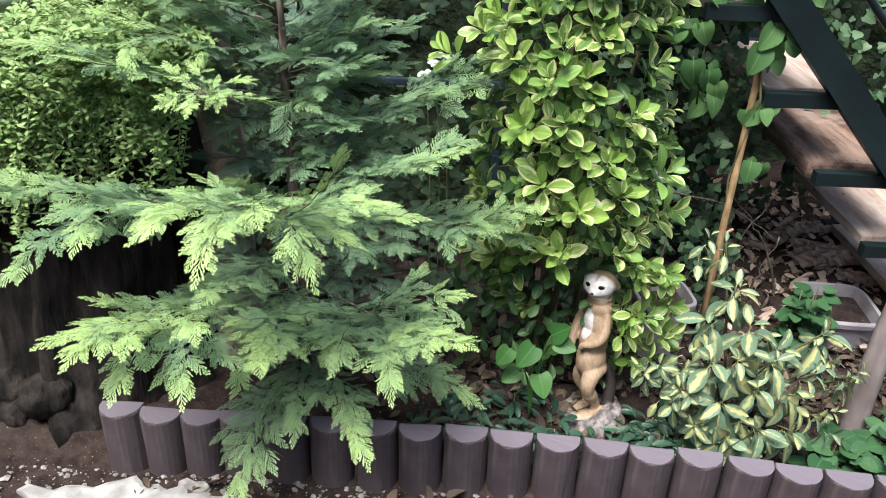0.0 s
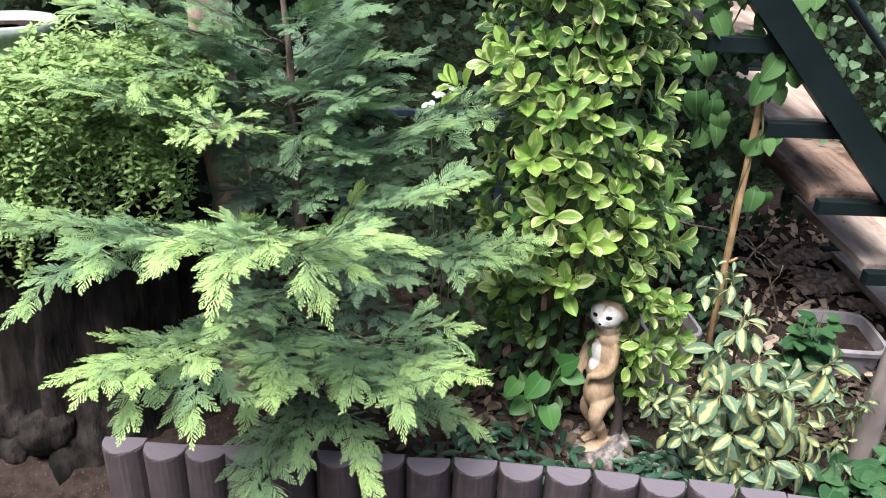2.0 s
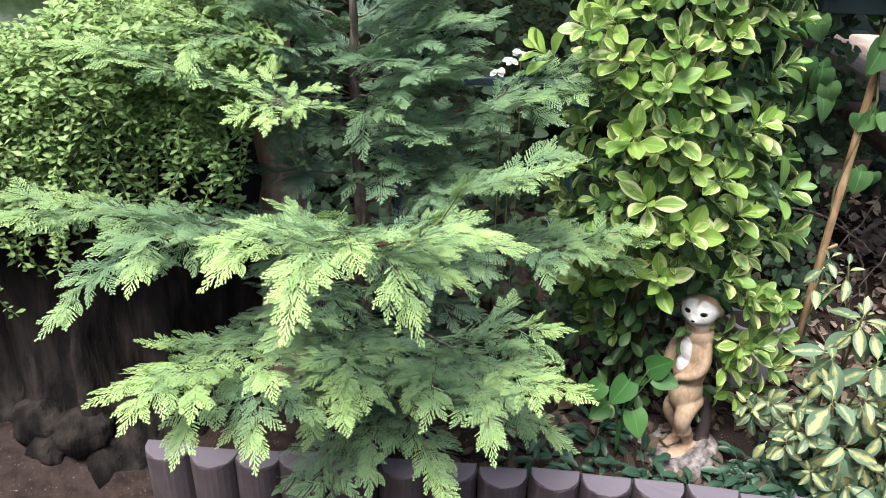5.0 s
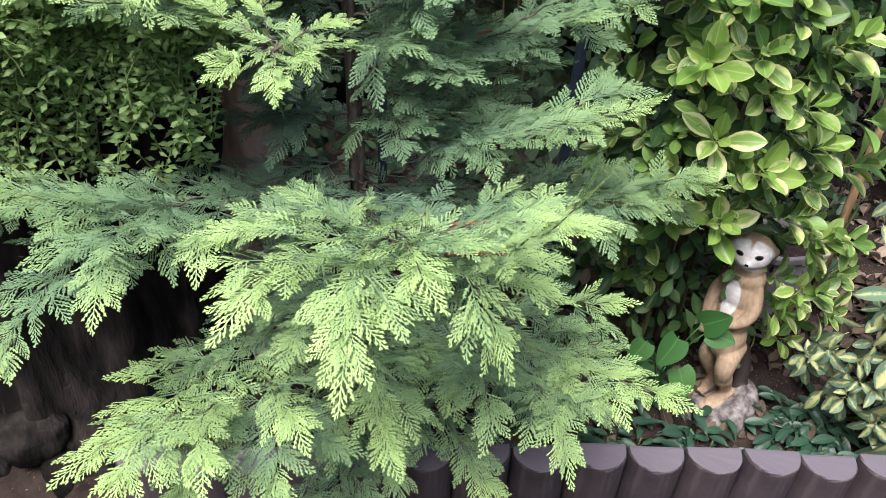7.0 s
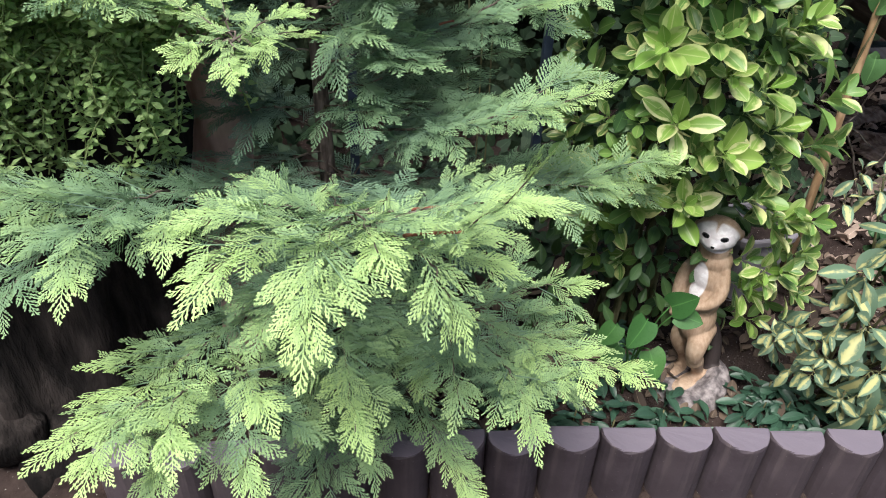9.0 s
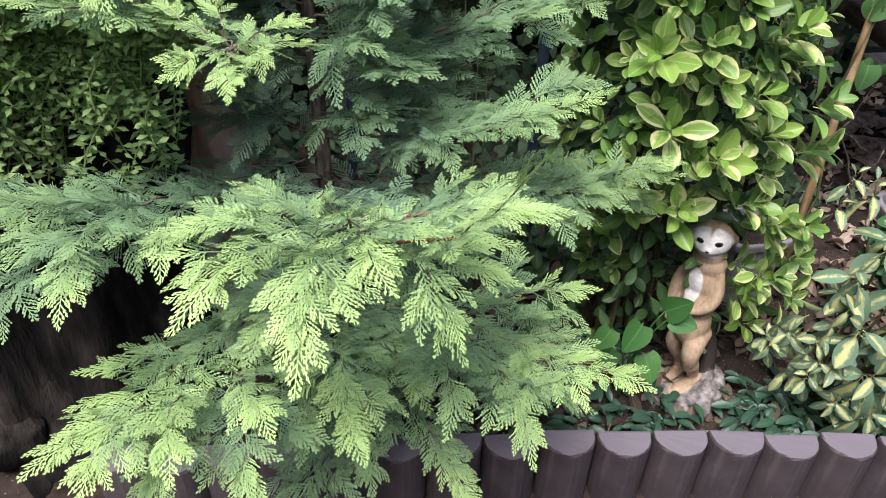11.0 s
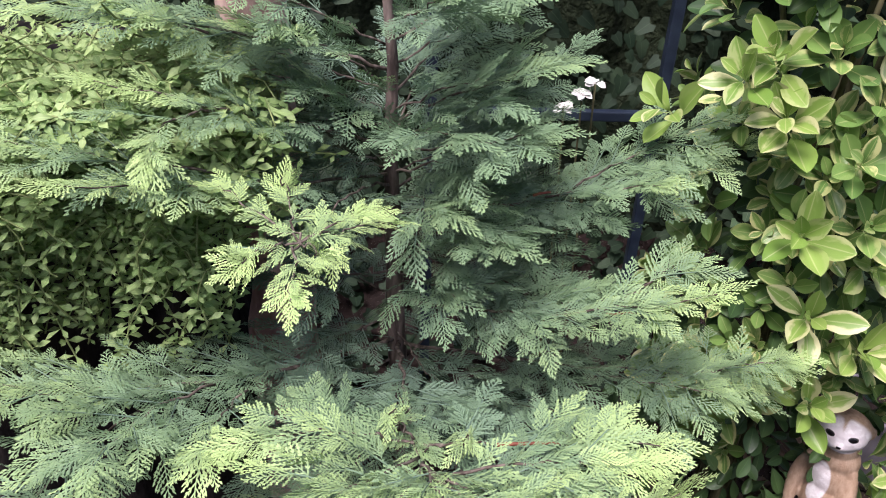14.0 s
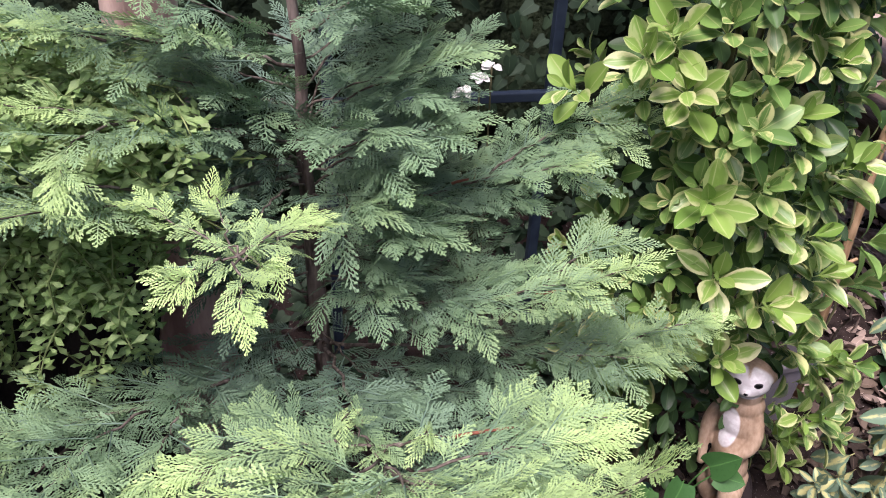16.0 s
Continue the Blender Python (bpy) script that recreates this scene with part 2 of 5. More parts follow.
def array_mesh(name, verts, tris, mats, attrs=None, smooth=True, slots=None):
    """A mesh from arrays of corners and triangles, with named numbers on the corners."""
    verts = np.asarray(verts, dtype=np.float32)
    tris = np.asarray(tris, dtype=np.int32)
    me = bpy.data.meshes.new(name)
    me.vertices.add(len(verts))
    me.vertices.foreach_set("co", verts.ravel())
    me.loops.add(tris.size)
    me.loops.foreach_set("vertex_index", tris.ravel())
    me.polygons.add(len(tris))
    me.polygons.foreach_set("loop_start", np.arange(0, tris.size, 3, dtype=np.int32))
    me.polygons.foreach_set("loop_total", np.full(len(tris), 3, dtype=np.int32))
    me.polygons.foreach_set("use_smooth", np.full(len(tris), smooth, dtype=bool))
    if slots is not None:
        me.polygons.foreach_set("material_index", np.asarray(slots, dtype=np.int32))
    for key, values in (attrs or {}).items():
        a = me.attributes.new(key, "FLOAT", "POINT")
        a.data.foreach_set("value", np.asarray(values, dtype=np.float32))
    me.update(calc_edges=True)
    for m in mats if isinstance(mats, (list, tuple)) else [mats]:
        me.materials.append(m)
    return me


def from_bm(name, bm, mats, smooth=False):
    me = bpy.data.meshes.new(name)
    bm.normal_update()
    bm.to_mesh(me)
    bm.free()
    for m in mats if isinstance(mats, (list, tuple)) else [mats]:
        me.materials.append(m)
    if smooth:
        me.polygons.foreach_set("use_smooth", np.ones(len(me.polygons), dtype=bool))
    return me


def part(name, data, material, parent, label=""):
    """One mesh object under a thing or a part; data is a bmesh or a mesh."""
    me = from_bm(name, data, material) if isinstance(data, bmesh.types.BMesh) else data
    ob = new(name, me)
    hang(ob, parent)
    return tagged(ob, label)


def unit(v):
    v = np.asarray(v, dtype=float)
    return v / max(1e-9, np.linalg.norm(v))


def tube(points, radii, sides=8, cap=True):
    """Corners and triangles of a round tube along points."""
    points = np.asarray(points, dtype=float)
    n = len(points)
    radii = np.broadcast_to(np.asarray(radii, dtype=float), (n,))
    tang = np.gradient(points, axis=0)
    side = unit(np.cross(tang[0], (0.13, 0.31, 0.94) if abs(unit(tang[0])[2]) < 0.9 else (1, 0.2, 0)))
    verts = []
    ang = np.arange(sides) * 2 * np.pi / sides
    for i in range(n):
        t = unit(tang[i])
        side = unit(side - t * side.dot(t))
        other = np.cross(t, side)
        verts.append(points[i] + radii[i] * (np.cos(ang)[:, None] * side + np.sin(ang)[:, None] * other))
    v = np.concatenate(verts)
    tris = []
    for i in range(n - 1):
        for j in range(sides):
            a, b = i * sides + j, i * sides + (j + 1) % sides
            tris += [(a, b, b + sides), (a, b + sides, a + sides)]
    if cap:
        v = np.concatenate([v, points[:1], points[-1:]])
        for j in range(sides):
            tris += [(len(v) - 2, (j + 1) % sides, j), (len(v) - 1, (n - 1) * sides + j, (n - 1) * sides + (j + 1) % sides)]
    return v, np.array(tris)


def join(pieces):
    """Joins (corners, triangles, ...numbers) into one set of arrays."""
    vs, ts, extra, at = [], [], [[] for _ in pieces[0][2:]], 0
    for p in pieces:
        vs.append(p[0])
        ts.append(np.asarray(p[1]) + at)
        at += len(p[0])
        for e, x in zip(extra, p[2:]):
            e.append(x)
    return (np.concatenate(vs), np.concatenate(ts), *[np.concatenate(e) for e in extra])


def bezier(a, b, c, n):
    s = np.linspace(0, 1, n)[:, None]
    a, b, c = (np.asarray(x, dtype=float) for x in (a, b, c))
    return (1 - s) ** 2 * a + 2 * s * (1 - s) * b + s ** 2 * c


def box_bm(sx, sy, sz, bevel=0.004, centre=(0, 0, 0), segments=2):
    bm = bmesh.new()
    bmesh.ops.create_cube(bm, size=1, matrix=Matrix.Translation(centre) @ Matrix.Diagonal((sx, sy, sz, 1)))
    if bevel:
        bmesh.ops.bevel(bm, geom=bm.edges[:], offset=bevel, segments=segments, affect="EDGES", profile=0.6)
    return bm


def lathe(profile, sides=32, wobble=0.0, seed=0):
    """Corners and triangles of a turned form from (radius, height) pairs."""
    rng = np.random.default_rng(seed)
    ang = np.arange(sides) * 2 * np.pi / sides
    v, t = [], []
    ring = 1 + wobble * rng.normal(size=sides)
    for r, z in profile:
        v.append(np.stack([r * ring * np.cos(ang), r * ring * np.sin(ang), np.full(sides, z)], 1))
    for i in range(len(profile) - 1):
        for j in range(sides):
            a, b = i * sides + j, i * sides + (j + 1) % sides
            t += [(a, b, b + sides), (a, b + sides, a + sides)]
    return np.concatenate(v), np.array(t)


# ---------------------------------------------------------------- ground
def edge_line(x):
    """Where the row of edging stands."""
    return 1.575 - 0.03 * (x + 0.2) - 0.075 * max(0.0, x + 0.1) ** 1.6


def build_ground():
    xs = np.concatenate([[-400, -120, -40, -14, -6, -3.5], np.arange(-2.4, 2.6, 0.035), [3.4, 6, 14, 40, 120, 400]])
    ys = np.concatenate([[-400, -120, -40, -14, -5, -2, -0.6], np.arange(0.2, 4.0, 0.035), [4.6, 6, 14, 40, 120, 400]])
    v = []
    for y in ys:
        for x in xs:
            near = max(0.0, 1 - max(abs(x) - 2.0, 0) / 2 - max(abs(y - 2) - 1.8, 0) / 2)
            back = y - edge_line(max(-1.6, min(1.6, x)))
            step = min(1.0, max(0.0, (back - 0.0) / 0.04))
            z = -0.045 + step * 0.055
            z += near * (0.018 * noise.noise((x * 3.1, y * 3.1, 0)) + 0.009 * noise.noise((x * 11, y * 11, 3)) + 0.004 * noise.noise((x * 31, y * 31, 6)))
            if back > 0.5:
                z += min(0.35, (back - 0.5) * 0.12) * near
            v.append((x, y, z))
    w = len(xs)
    t = []
    for j in range(len(ys) - 1):
        for i in range(w - 1):
            a = j * w + i
            t += [(a, a + 1, a + w + 1), (a, a + w + 1, a + w)]
    ob = new("ground", array_mesh("ground", v, t, M_GROUND))
    return tagged(ob, "dark brown garden soil with crumbs and grit", "ground", kind="structure")


ground = build_ground()


def ground_height(x, y):
    back = y - edge_line(max(-1.6, min(1.6, x)))
    z = -0.045 + min(1.0, max(0.0, back / 0.04)) * 0.055
    z += 0.018 * noise.noise((x * 3.1, y * 3.1, 0)) + 0.009 * noise.noise((x * 11, y * 11, 3))
    return z + (min(0.35, (back - 0.5) * 0.12) if back > 0.5 else 0)


def build_added_walls():
    # unseen walls, added to close the place and block low sky light
    bm = box_bm(9.0, 0.2, 2.6, 0.01, (0.3, 4.1, 1.2))
    tagged(new("wall_back", from_bm("wall_back", bm, M_WALL)), "dark unseen wall added behind the plants to hold back sky light", "wall", kind="structure")
    bm = box_bm(0.2, 5.0, 2.6, 0.01, (-3.2, 1.5, 1.2))
    tagged(new("wall_side", from_bm("wall_side", bm, M_WALL)), "dark unseen wall added beside the bed to hold back sky light", "wall", kind="structure")
    bm = box_bm(9.0, 0.2, 3.2, 0.01, (0.3, -2.6, 1.5))
    tagged(new("wall_house", from_bm("wall_house", bm, M_CONCRETE)), "plain unseen wall added across the path to cut low light", "wall", kind="structure")


build_added_walls()


# ---------------------------------------------------------------- edging
def palisade_mesh(seed, height):
    """A half-round edging post: bowed in front, flat behind, with a small bevelled top."""
    rng = np.random.default_rng(seed)
    w, sides = 0.0575, 14
    ang = np.linspace(np.pi, 2 * np.pi, sides)
    rows = [(0.0, 1.0), (0.03, 1.0), (height * 0.5, 0.995), (height - 0.006, 0.99), (height - 0.0015, 0.97), (height, 0.94)]
    v, t = [], []
    for z, k in rows:
        ring = np.stack([w * k * np.cos(ang), 0.06 * k * np.sin(ang), np.full(sides, z)], 1)
        ring = np.concatenate([ring, [[w * k, 0.006, z], [-w * k, 0.006, z]]])
        v.append(ring + rng.normal(0, 0.0006, ring.shape))
    n = sides + 2
    for i in range(len(rows) - 1):
        for j in range(n):
            a, b = i * n + j, i * n + (j + 1) % n
            t += [(a, b, b + n), (a, b + n, a + n)]
    top = (len(rows) - 1) * n
    for j in range(1, n - 1):
        t.append((top, top + j, top + j + 1))
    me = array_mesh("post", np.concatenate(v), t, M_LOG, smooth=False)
    return me


def build_edging():
    rng = random.Random(5)
    thing = empty("palisade_edging", (0.1, 1.55, -0.04), "row of brown half-round concrete palisade edging posts along the bed", "garden edging")
    meshes = [palisade_mesh(s, 0.215) for s in range(4)]
    x = 1.485
    while x > -0.9:
        y = edge_line(x)
        lean = rng.uniform(-1.0, 1.0)
        tall = rng.uniform(-0.006, 0.004) 
        ob = new("post", meshes[rng.randrange(4)])
        slope = math.degrees(math.atan2(edge_line(x + 0.05) - edge_line(x - 0.05), 0.1))
        ob.matrix_world = pose(x, y + 0.002, -0.076 + tall, rng.uniform(-1.5, 1.0), lean, slope + rng.uniform(-2, 2))
        hang(ob, thing)
        x -= 0.117 if x > -0.5 else 0.104


build_edging()


# ---------------------------------------------------------------- conifer
def ribbon(out, p, way, length, width, z0, a0, a1, rng, slim=False):
    """One flat scale-leaved finger with a blunt end."""
    side = np.array([way[1], -way[0]])
    tip, mid = p + way * length, p + way * length * 0.7
    lift = rng.normal(0, 0.007)
    i = len(out[0])
    if slim:
        mid = p + way * length * 0.5
        for q, z, a in ((p, z0, a0), (mid + side * width * 0.52, z0 + lift, a1), (mid - side * width * 0.52, z0 + lift, a1), (tip, z0 + lift * 1.4, a1)):
            out[0].append((q[0], q[1], z))
            out[2].append(a)
        out[1].extend([(i, i + 2, i + 1), (i + 1, i + 2, i + 3)])
        return
    for q, z, a in ((p + side * width * 0.36, z0, a0), (p - side * width * 0.36, z0, a0), (mid + side * width * 0.5, z0 + lift, a1),
                    (mid - side * width * 0.5, z0 + lift, a1), (tip, z0 + lift * 1.3, a1)):
        out[0].append((q[0], q[1], z))
        out[2].append(a)
    out[1].extend([(i, i + 1, i + 3), (i, i + 3, i + 2), (i + 2, i + 3, i + 4)])


def frond_template(seed, gap=0.062, fingers=0.07):
    """A flat fern-like frond one unit long along y: an axis, swept side twigs and their scale-leaved fingers."""
    rng = np.random.default_rng(seed)
    out = ([], [], [])
    turn = lambda a: np.array([math.sin(a), math.cos(a)])
    bow = rng.normal(0, 0.10)
    along = lambda s: np.array([bow * s * s, s])
    for k in range(8):
        a, b = along(k / 8), along((k + 1) / 8)
        ribbon(out, a, unit(b - a), np.linalg.norm(b - a) * 1.3, 0.02, 0.002, 0.0 + 0.08 * k, 0.1 + 0.08 * k, rng)
    s, sgn = 0.04, 1
    while s < 0.97:
        at = along(s)
        ln = (0.50 * (1 - s) ** 0.95 * (0.5 + 0.5 * min(1, s / 0.2)) + 0.05) * rng.uniform(0.72, 1.15)
        a = sgn * (0.78 - 0.22 * s + rng.normal(0, 0.06)) + 2 * bow * s
        z0 = rng.normal(0, 0.006)
        n = max(2, int(ln / fingers))
        q = at
        for k in range(n):
            u = k / n
            a -= sgn * 0.045
            way = turn(a)
            step = ln / n
            ribbon(out, q, way, step * 1.3 if k < n - 1 else step * 1.3, 0.026, z0, 0.2 + 0.5 * u + 0.2 * s, 0.3 + 0.5 * u + 0.2 * s, rng)
            if k:
                for d in (1, -1):
                    bl = (0.05 * (1 - u) ** 0.5 + 0.036) * (0.85 if d == sgn else 1.0) * rng.uniform(0.75, 1.2)
                    ribbon(out, q + way * step * rng.uniform(0.0, 0.35), turn(a + d * rng.uniform(0.38, 0.55)), bl, 0.027, z0 + rng.normal(0, 0.003), 0.3 + 0.4 * u + 0.2 * s, 0.5 + 0.4 * u + 0.1 * s, rng, True)
            q = q + way * step
        s += gap * rng.uniform(0.85, 1.15)
        sgn = -sgn
    v = np.array(out[0])
    v[:, 2] += 0.010 * np.sin(v[:, 0] * 15 + seed) * np.cos(v[:, 1] * 11)
    return v, np.array(out[1]), np.clip(np.array(out[2]), 0, 1)


FRONDS = [frond_template(s) for s in range(9)]
FRONDS_FAR = [frond_template(40 + s, 0.066, 0.07) for s in range(4)]


def rotate(v, axis, deg):
    a = radians(deg)
    axis = unit(axis)
    v = np.asarray(v, dtype=float)
    return v * math.cos(a) + np.cross(axis, v) * math.sin(a) + axis * axis.dot(v) * (1 - math.cos(a))


def place_frond(kit, at, way, normal, length, sag, cup, fresh, rng):
    """One frond: it arches down towards its end and its sides hang a little."""
    v, t, age = kit[rng.integers(len(kit))]
    way = unit(way)
    side = unit(np.cross(way, normal))
    nor = np.cross(side, way)
    w = v.copy()
    if rng.random() < 0.5:
        w[:, 0] *= -1
    w[:, 0] *= rng.uniform(0.85, 1.12)
    w[:, 2] -= cup * w[:, 0] ** 2
    world_v = at + length * (w[:, :1] * side + w[:, 1:2] * way + w[:, 2:3] * nor)
    world_v[:, 2] -= length * sag * w[:, 1] ** 2
    return world_v, t, fresh * (0.72 + 0.28 * age)


UP = np.array([0, 0, 1.0])


def build_branch(tree, base, bend, tip, spread=0.12, fresh=0.6, start=0.2, thick=0.0028, inner=None, sag=0.13, seed=0, far=False, gap=0.0168, size=0.07):
    """A bough: a woody spine and a flat plate of forward-swept side shoots set with fronds."""
    rng = np.random.default_rng(seed + 700)
    kit = FRONDS_FAR if far or fresh < 0.6 else FRONDS
    # inner darkens towards the trunk: older growth plus shade put into the colour
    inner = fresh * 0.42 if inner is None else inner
    tip = np.asarray(tip, dtype=float)
    tip = tip - 0.048 * unit(tip - bend)
    count = 15
    spine = bezier(base, bend, tip, count)
    spine[1:-1] += rng.normal(0, 0.0025, (count - 2, 3))
    length = np.linalg.norm(np.diff(spine, axis=0), axis=1).sum()
    wood = [tube(spine, 0.0008 + (thick * 0.68 - 0.0008) * np.linspace(1, 0, count) ** 1.3, 7)]
    green = []
    at = lambda s: np.array([np.interp(s * (count - 1), np.arange(count), spine[:, j]) for j in range(3)])
    s, sgn = start, 1 if seed % 2 else -1
    while s < 0.97:
        p = at(s)
        way = unit(at(min(1, s + 0.05)) - at(max(0, s - 0.05)))
        nor = unit(UP - way * way.dot(UP))
        nor = rotate(nor, way, rng.normal(0, 5))
        k = (s - start) / (1 - start)
        reach = spread * (1 - k) ** 0.62 * (0.6 + 0.4 * min(1, k / 0.3)) * rng.uniform(0.8, 1.15)
        out_way = rotate(way, nor, sgn * (50 - 16 * k + rng.normal(0, 7)))
        out_way = unit(out_way + UP * rng.normal(0.05, 0.17))
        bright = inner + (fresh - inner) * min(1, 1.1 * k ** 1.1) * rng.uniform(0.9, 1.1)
        drop = sag * rng.uniform(0.5, 1.4)
        if reach > size * 0.95:
            end = p + out_way * reach - UP * reach * drop * 0.45
            twig = bezier(p, p + out_way * reach * 0.5, end, 6)
            v, t = tube(twig, np.linspace(0.0011, 0.0006, 6), 4, False)
            green.append((v, t, np.full(len(v), 0.3 * bright)))
            n = max(3, int(reach / 0.0155))
            for i in range(n):
                u = 0.12 + 0.84 * i / n
                q = np.array([np.interp(u * 5, np.arange(6), twig[:, j]) for j in range(3)])
                tw = unit(twig[-1] - twig[-3] if u > 0.5 else twig[2] - twig[0])
                d = 1 if i % 2 else -1
                fw = rotate(tw, nor, d * rng.uniform(32, 46))
                fw = unit(fw + UP * rng.normal(0.08, 0.2))
                fn = rotate(nor, fw, rng.normal(0, 30))
                fl = size * rng.uniform(0.7, 1.1) * (1.0 - 0.4 * u) * (0.7 + 0.3 * min(1, u / 0.3))
                green.append(place_frond(kit, q, fw, fn, fl, drop * rng.uniform(0.4, 1.3), rng.uniform(0.0, 0.5), bright * (0.72 + 0.32 * u), rng))
            green.append(place_frond(kit, twig[-2], unit(twig[-1] - twig[-2]), nor, size * rng.uniform(0.75, 1.0), drop, rng.uniform(0, 0.4), bright * 1.06, rng))
        else:
            green.append(place_frond(kit, p, out_way, nor, max(0.04, reach * 1.15), drop * 0.8, 0.3, bright, rng))
        if k > 0.12:
            # a small frond lying over the spine
            fw = unit(rotate(way, nor, rng.uniform(-38, 38)) + nor * rng.uniform(0.08, 0.3))
            green.append(place_frond(kit, p + nor * 0.002, fw, rotate(nor, fw, rng.normal(0, 15)), size * rng.uniform(0.4, 0.75), drop, 0.3, bright * rng.uniform(0.85, 1.05), rng))
        s += gap * (1.5 if far else 1.0) / length * rng.uniform(0.8, 1.2)
        sgn = -sgn
    way = unit(spine[-1] - spine[-3])
    nor = unit(UP - way * way.dot(UP))
    for d, f in ((0, 1.05), (30, 0.75), (-30, 0.75)):
        green.append(place_frond(kit, spine[-1] - way * 0.018, rotate(way, nor, d), nor, size * f, sag * 0.5, 0.2, fresh, rng))
    v, t = join(wood)
    limb = part("branch", array_mesh("branch", v, t, M_TWIG), None, tree)
    v, t, a = join(green)
    hang(new("foliage", array_mesh("foliage", v, t, M_CONIFER, {"fresh": a}, smooth=False)), limb)
    return limb


def build_conifer():
    tree = empty("conifer_tree", (-0.385, 1.89, 0.0), "young cypress conifer with flat bright green feathery sprays", "tree")
    T = lambda z: np.array([-0.372 - 0.037 * min(z, 1.03), 1.888, z])
    pts = np.array([T(z) for z in (-0.03, 0.2, 0.4, 0.6, 0.8, 0.95, 1.07, 1.2, 1.4, 1.75)])
    pts[1:-1] += np.random.default_rng(4).normal(0, 0.004, (8, 3))
    v, t = tube(pts, [0.022, 0.0195, 0.018, 0.0165, 0.0135, 0.0105, 0.0082, 0.0065, 0.005, 0.003], 12)
    part("trunk", array_mesh("trunk", v, t, M_TRUNK), None, tree, "dark brown trunk with pale scars")
    seeds = itertools.count(1)
    B = lambda *a, **k: build_branch(tree, *a, seed=next(seeds), **k)
    # middle bough towards the path, with its fan of arms
    B(T(0.57), (-0.38, 1.62, 0.74), (-0.35, 1.36, 0.82), spread=0.12, fresh=0.7, start=0.5, thick=0.006)
    B((-0.352, 1.43, 0.797), (-0.2, 1.44, 0.79), (-0.035, 1.43, 0.80), spread=0.12, fresh=0.95, start=0.1)
    B((-0.35, 1.38, 0.815), (-0.25, 1.29, 0.85), (-0.145, 1.245, 0.83), spread=0.1, fresh=1.0, start=0.1)
    B((-0.345, 1.37, 0.82), (-0.24, 1.22, 0.87), (-0.155, 1.165, 1.062), spread=0.085, fresh=1.0, start=0.16, inner=0.85, size=0.056, sag=0.05, thick=0.0022)
    B((-0.352, 1.38, 0.82), (-0.39, 1.2, 0.95), (-0.405, 1.115, 0.815), spread=0.11, fresh=1.0, start=0.12, inner=0.75)
    B((-0.35, 1.37, 0.82), (-0.27, 1.22, 0.93), (-0.226, 1.19, 0.77), spread=0.095, fresh=0.95, start=0.12, inner=0.7)
    B((-0.355, 1.40, 0.81), (-0.44, 1.28, 0.90), (-0.535, 1.17, 0.86), spread=0.115, fresh=1.05, start=0.1, inner=0.8)
    B((-0.36, 1.43, 0.80), (-0.46, 1.44, 0.82), (-0.61, 1.42, 0.79), spread=0.1, fresh=0.85, start=0.1, inner=0.55)
    B((-0.36, 1.44, 0.795), (-0.385, 1.46, 0.82), (-0.402, 1.462, 0.862), spread=0.045, fresh=0.8, start=0.15, inner=0.6, thick=0.002, size=0.035)
    B((-0.355, 1.42, 0.80), (-0.3, 1.4, 0.84), (-0.27, 1.39, 0.87), spread=0.05, fresh=0.85, start=0.15, inner=0.6, thick=0.002, size=0.04)
    B((-0.32, 1.36, 0.83), (-0.2, 1.34, 0.88), (-0.09, 1.34, 0.86), spread=0.1, fresh=0.98, start=0.1, inner=0.7)
    B((-0.35, 1.38, 0.825), (-0.34, 1.26, 0.93), (-0.31, 1.16, 0.89), spread=0.1, fresh=1.02, start=0.12, inner=0.75)
    # left middle bough
    B(T(0.58), (-0.6, 1.55, 0.73), (-1.0, 1.47, 0.85), spread=0.165, fresh=0.85, start=0.22, thick=0.0065, inner=0.36)
    B((-0.62, 1.58, 0.745), (-0.72, 1.45, 0.81), (-0.7, 1.3, 0.755), spread=0.115, fresh=0.88, start=0.12, inner=0.5)
    B((-0.71, 1.56, 0.72), (-0.78, 1.42, 0.77), (-0.82, 1.235, 0.71), spread=0.095, fresh=0.72, start=0.12, inner=0.4)
    B((-0.58, 1.59, 0.73), (-0.59, 1.46, 0.80), (-0.6, 1.37, 0.77), spread=0.1, fresh=0.82, start=0.12, inner=0.45)
    B((-0.79, 1.54, 0.765), (-0.9, 1.46, 0.82), (-1.03, 1.38, 0.82), spread=0.12, fresh=0.95, start=0.08, inner=0.6)
    # low left bough
    B(T(0.36), (-0.5, 1.52, 0.56), (-0.745, 1.175, 0.627), spread=0.15, fresh=1.05, start=0.4, thick=0.006, inner=0.6)
    B((-0.53, 1.39, 0.562), (-0.5, 1.3, 0.645), (-0.452, 1.21, 0.622), spread=0.09, fresh=1.0, start=0.12, inner=0.7)
    B((-0.55, 1.38, 0.555), (-0.62, 1.28, 0.57), (-0.62, 1.185, 0.495), spread=0.095, fresh=0.8, start=0.1, inner=0.5)
    B((-0.5, 1.43, 0.545), (-0.5, 1.3, 0.57), (-0.506, 1.195, 0.48), spread=0.1, fresh=0.85, start=0.1, inner=0.5)
    B(T(0.46), (-0.44, 1.58, 0.6), (-0.5, 1.36, 0.61), spread=0.13, fresh=0.75, start=0.25, inner=0.4)
    B(T(0.40), (-0.38, 1.5, 0.54), (-0.353, 1.215, 0.55), spread=0.135, fresh=0.95, start=0.3, inner=0.5)
    B(T(0.33), (-0.42, 1.6, 0.44), (-0.44, 1.34, 0.4), spread=0.12, fresh=0.72, start=0.3, inner=0.4)
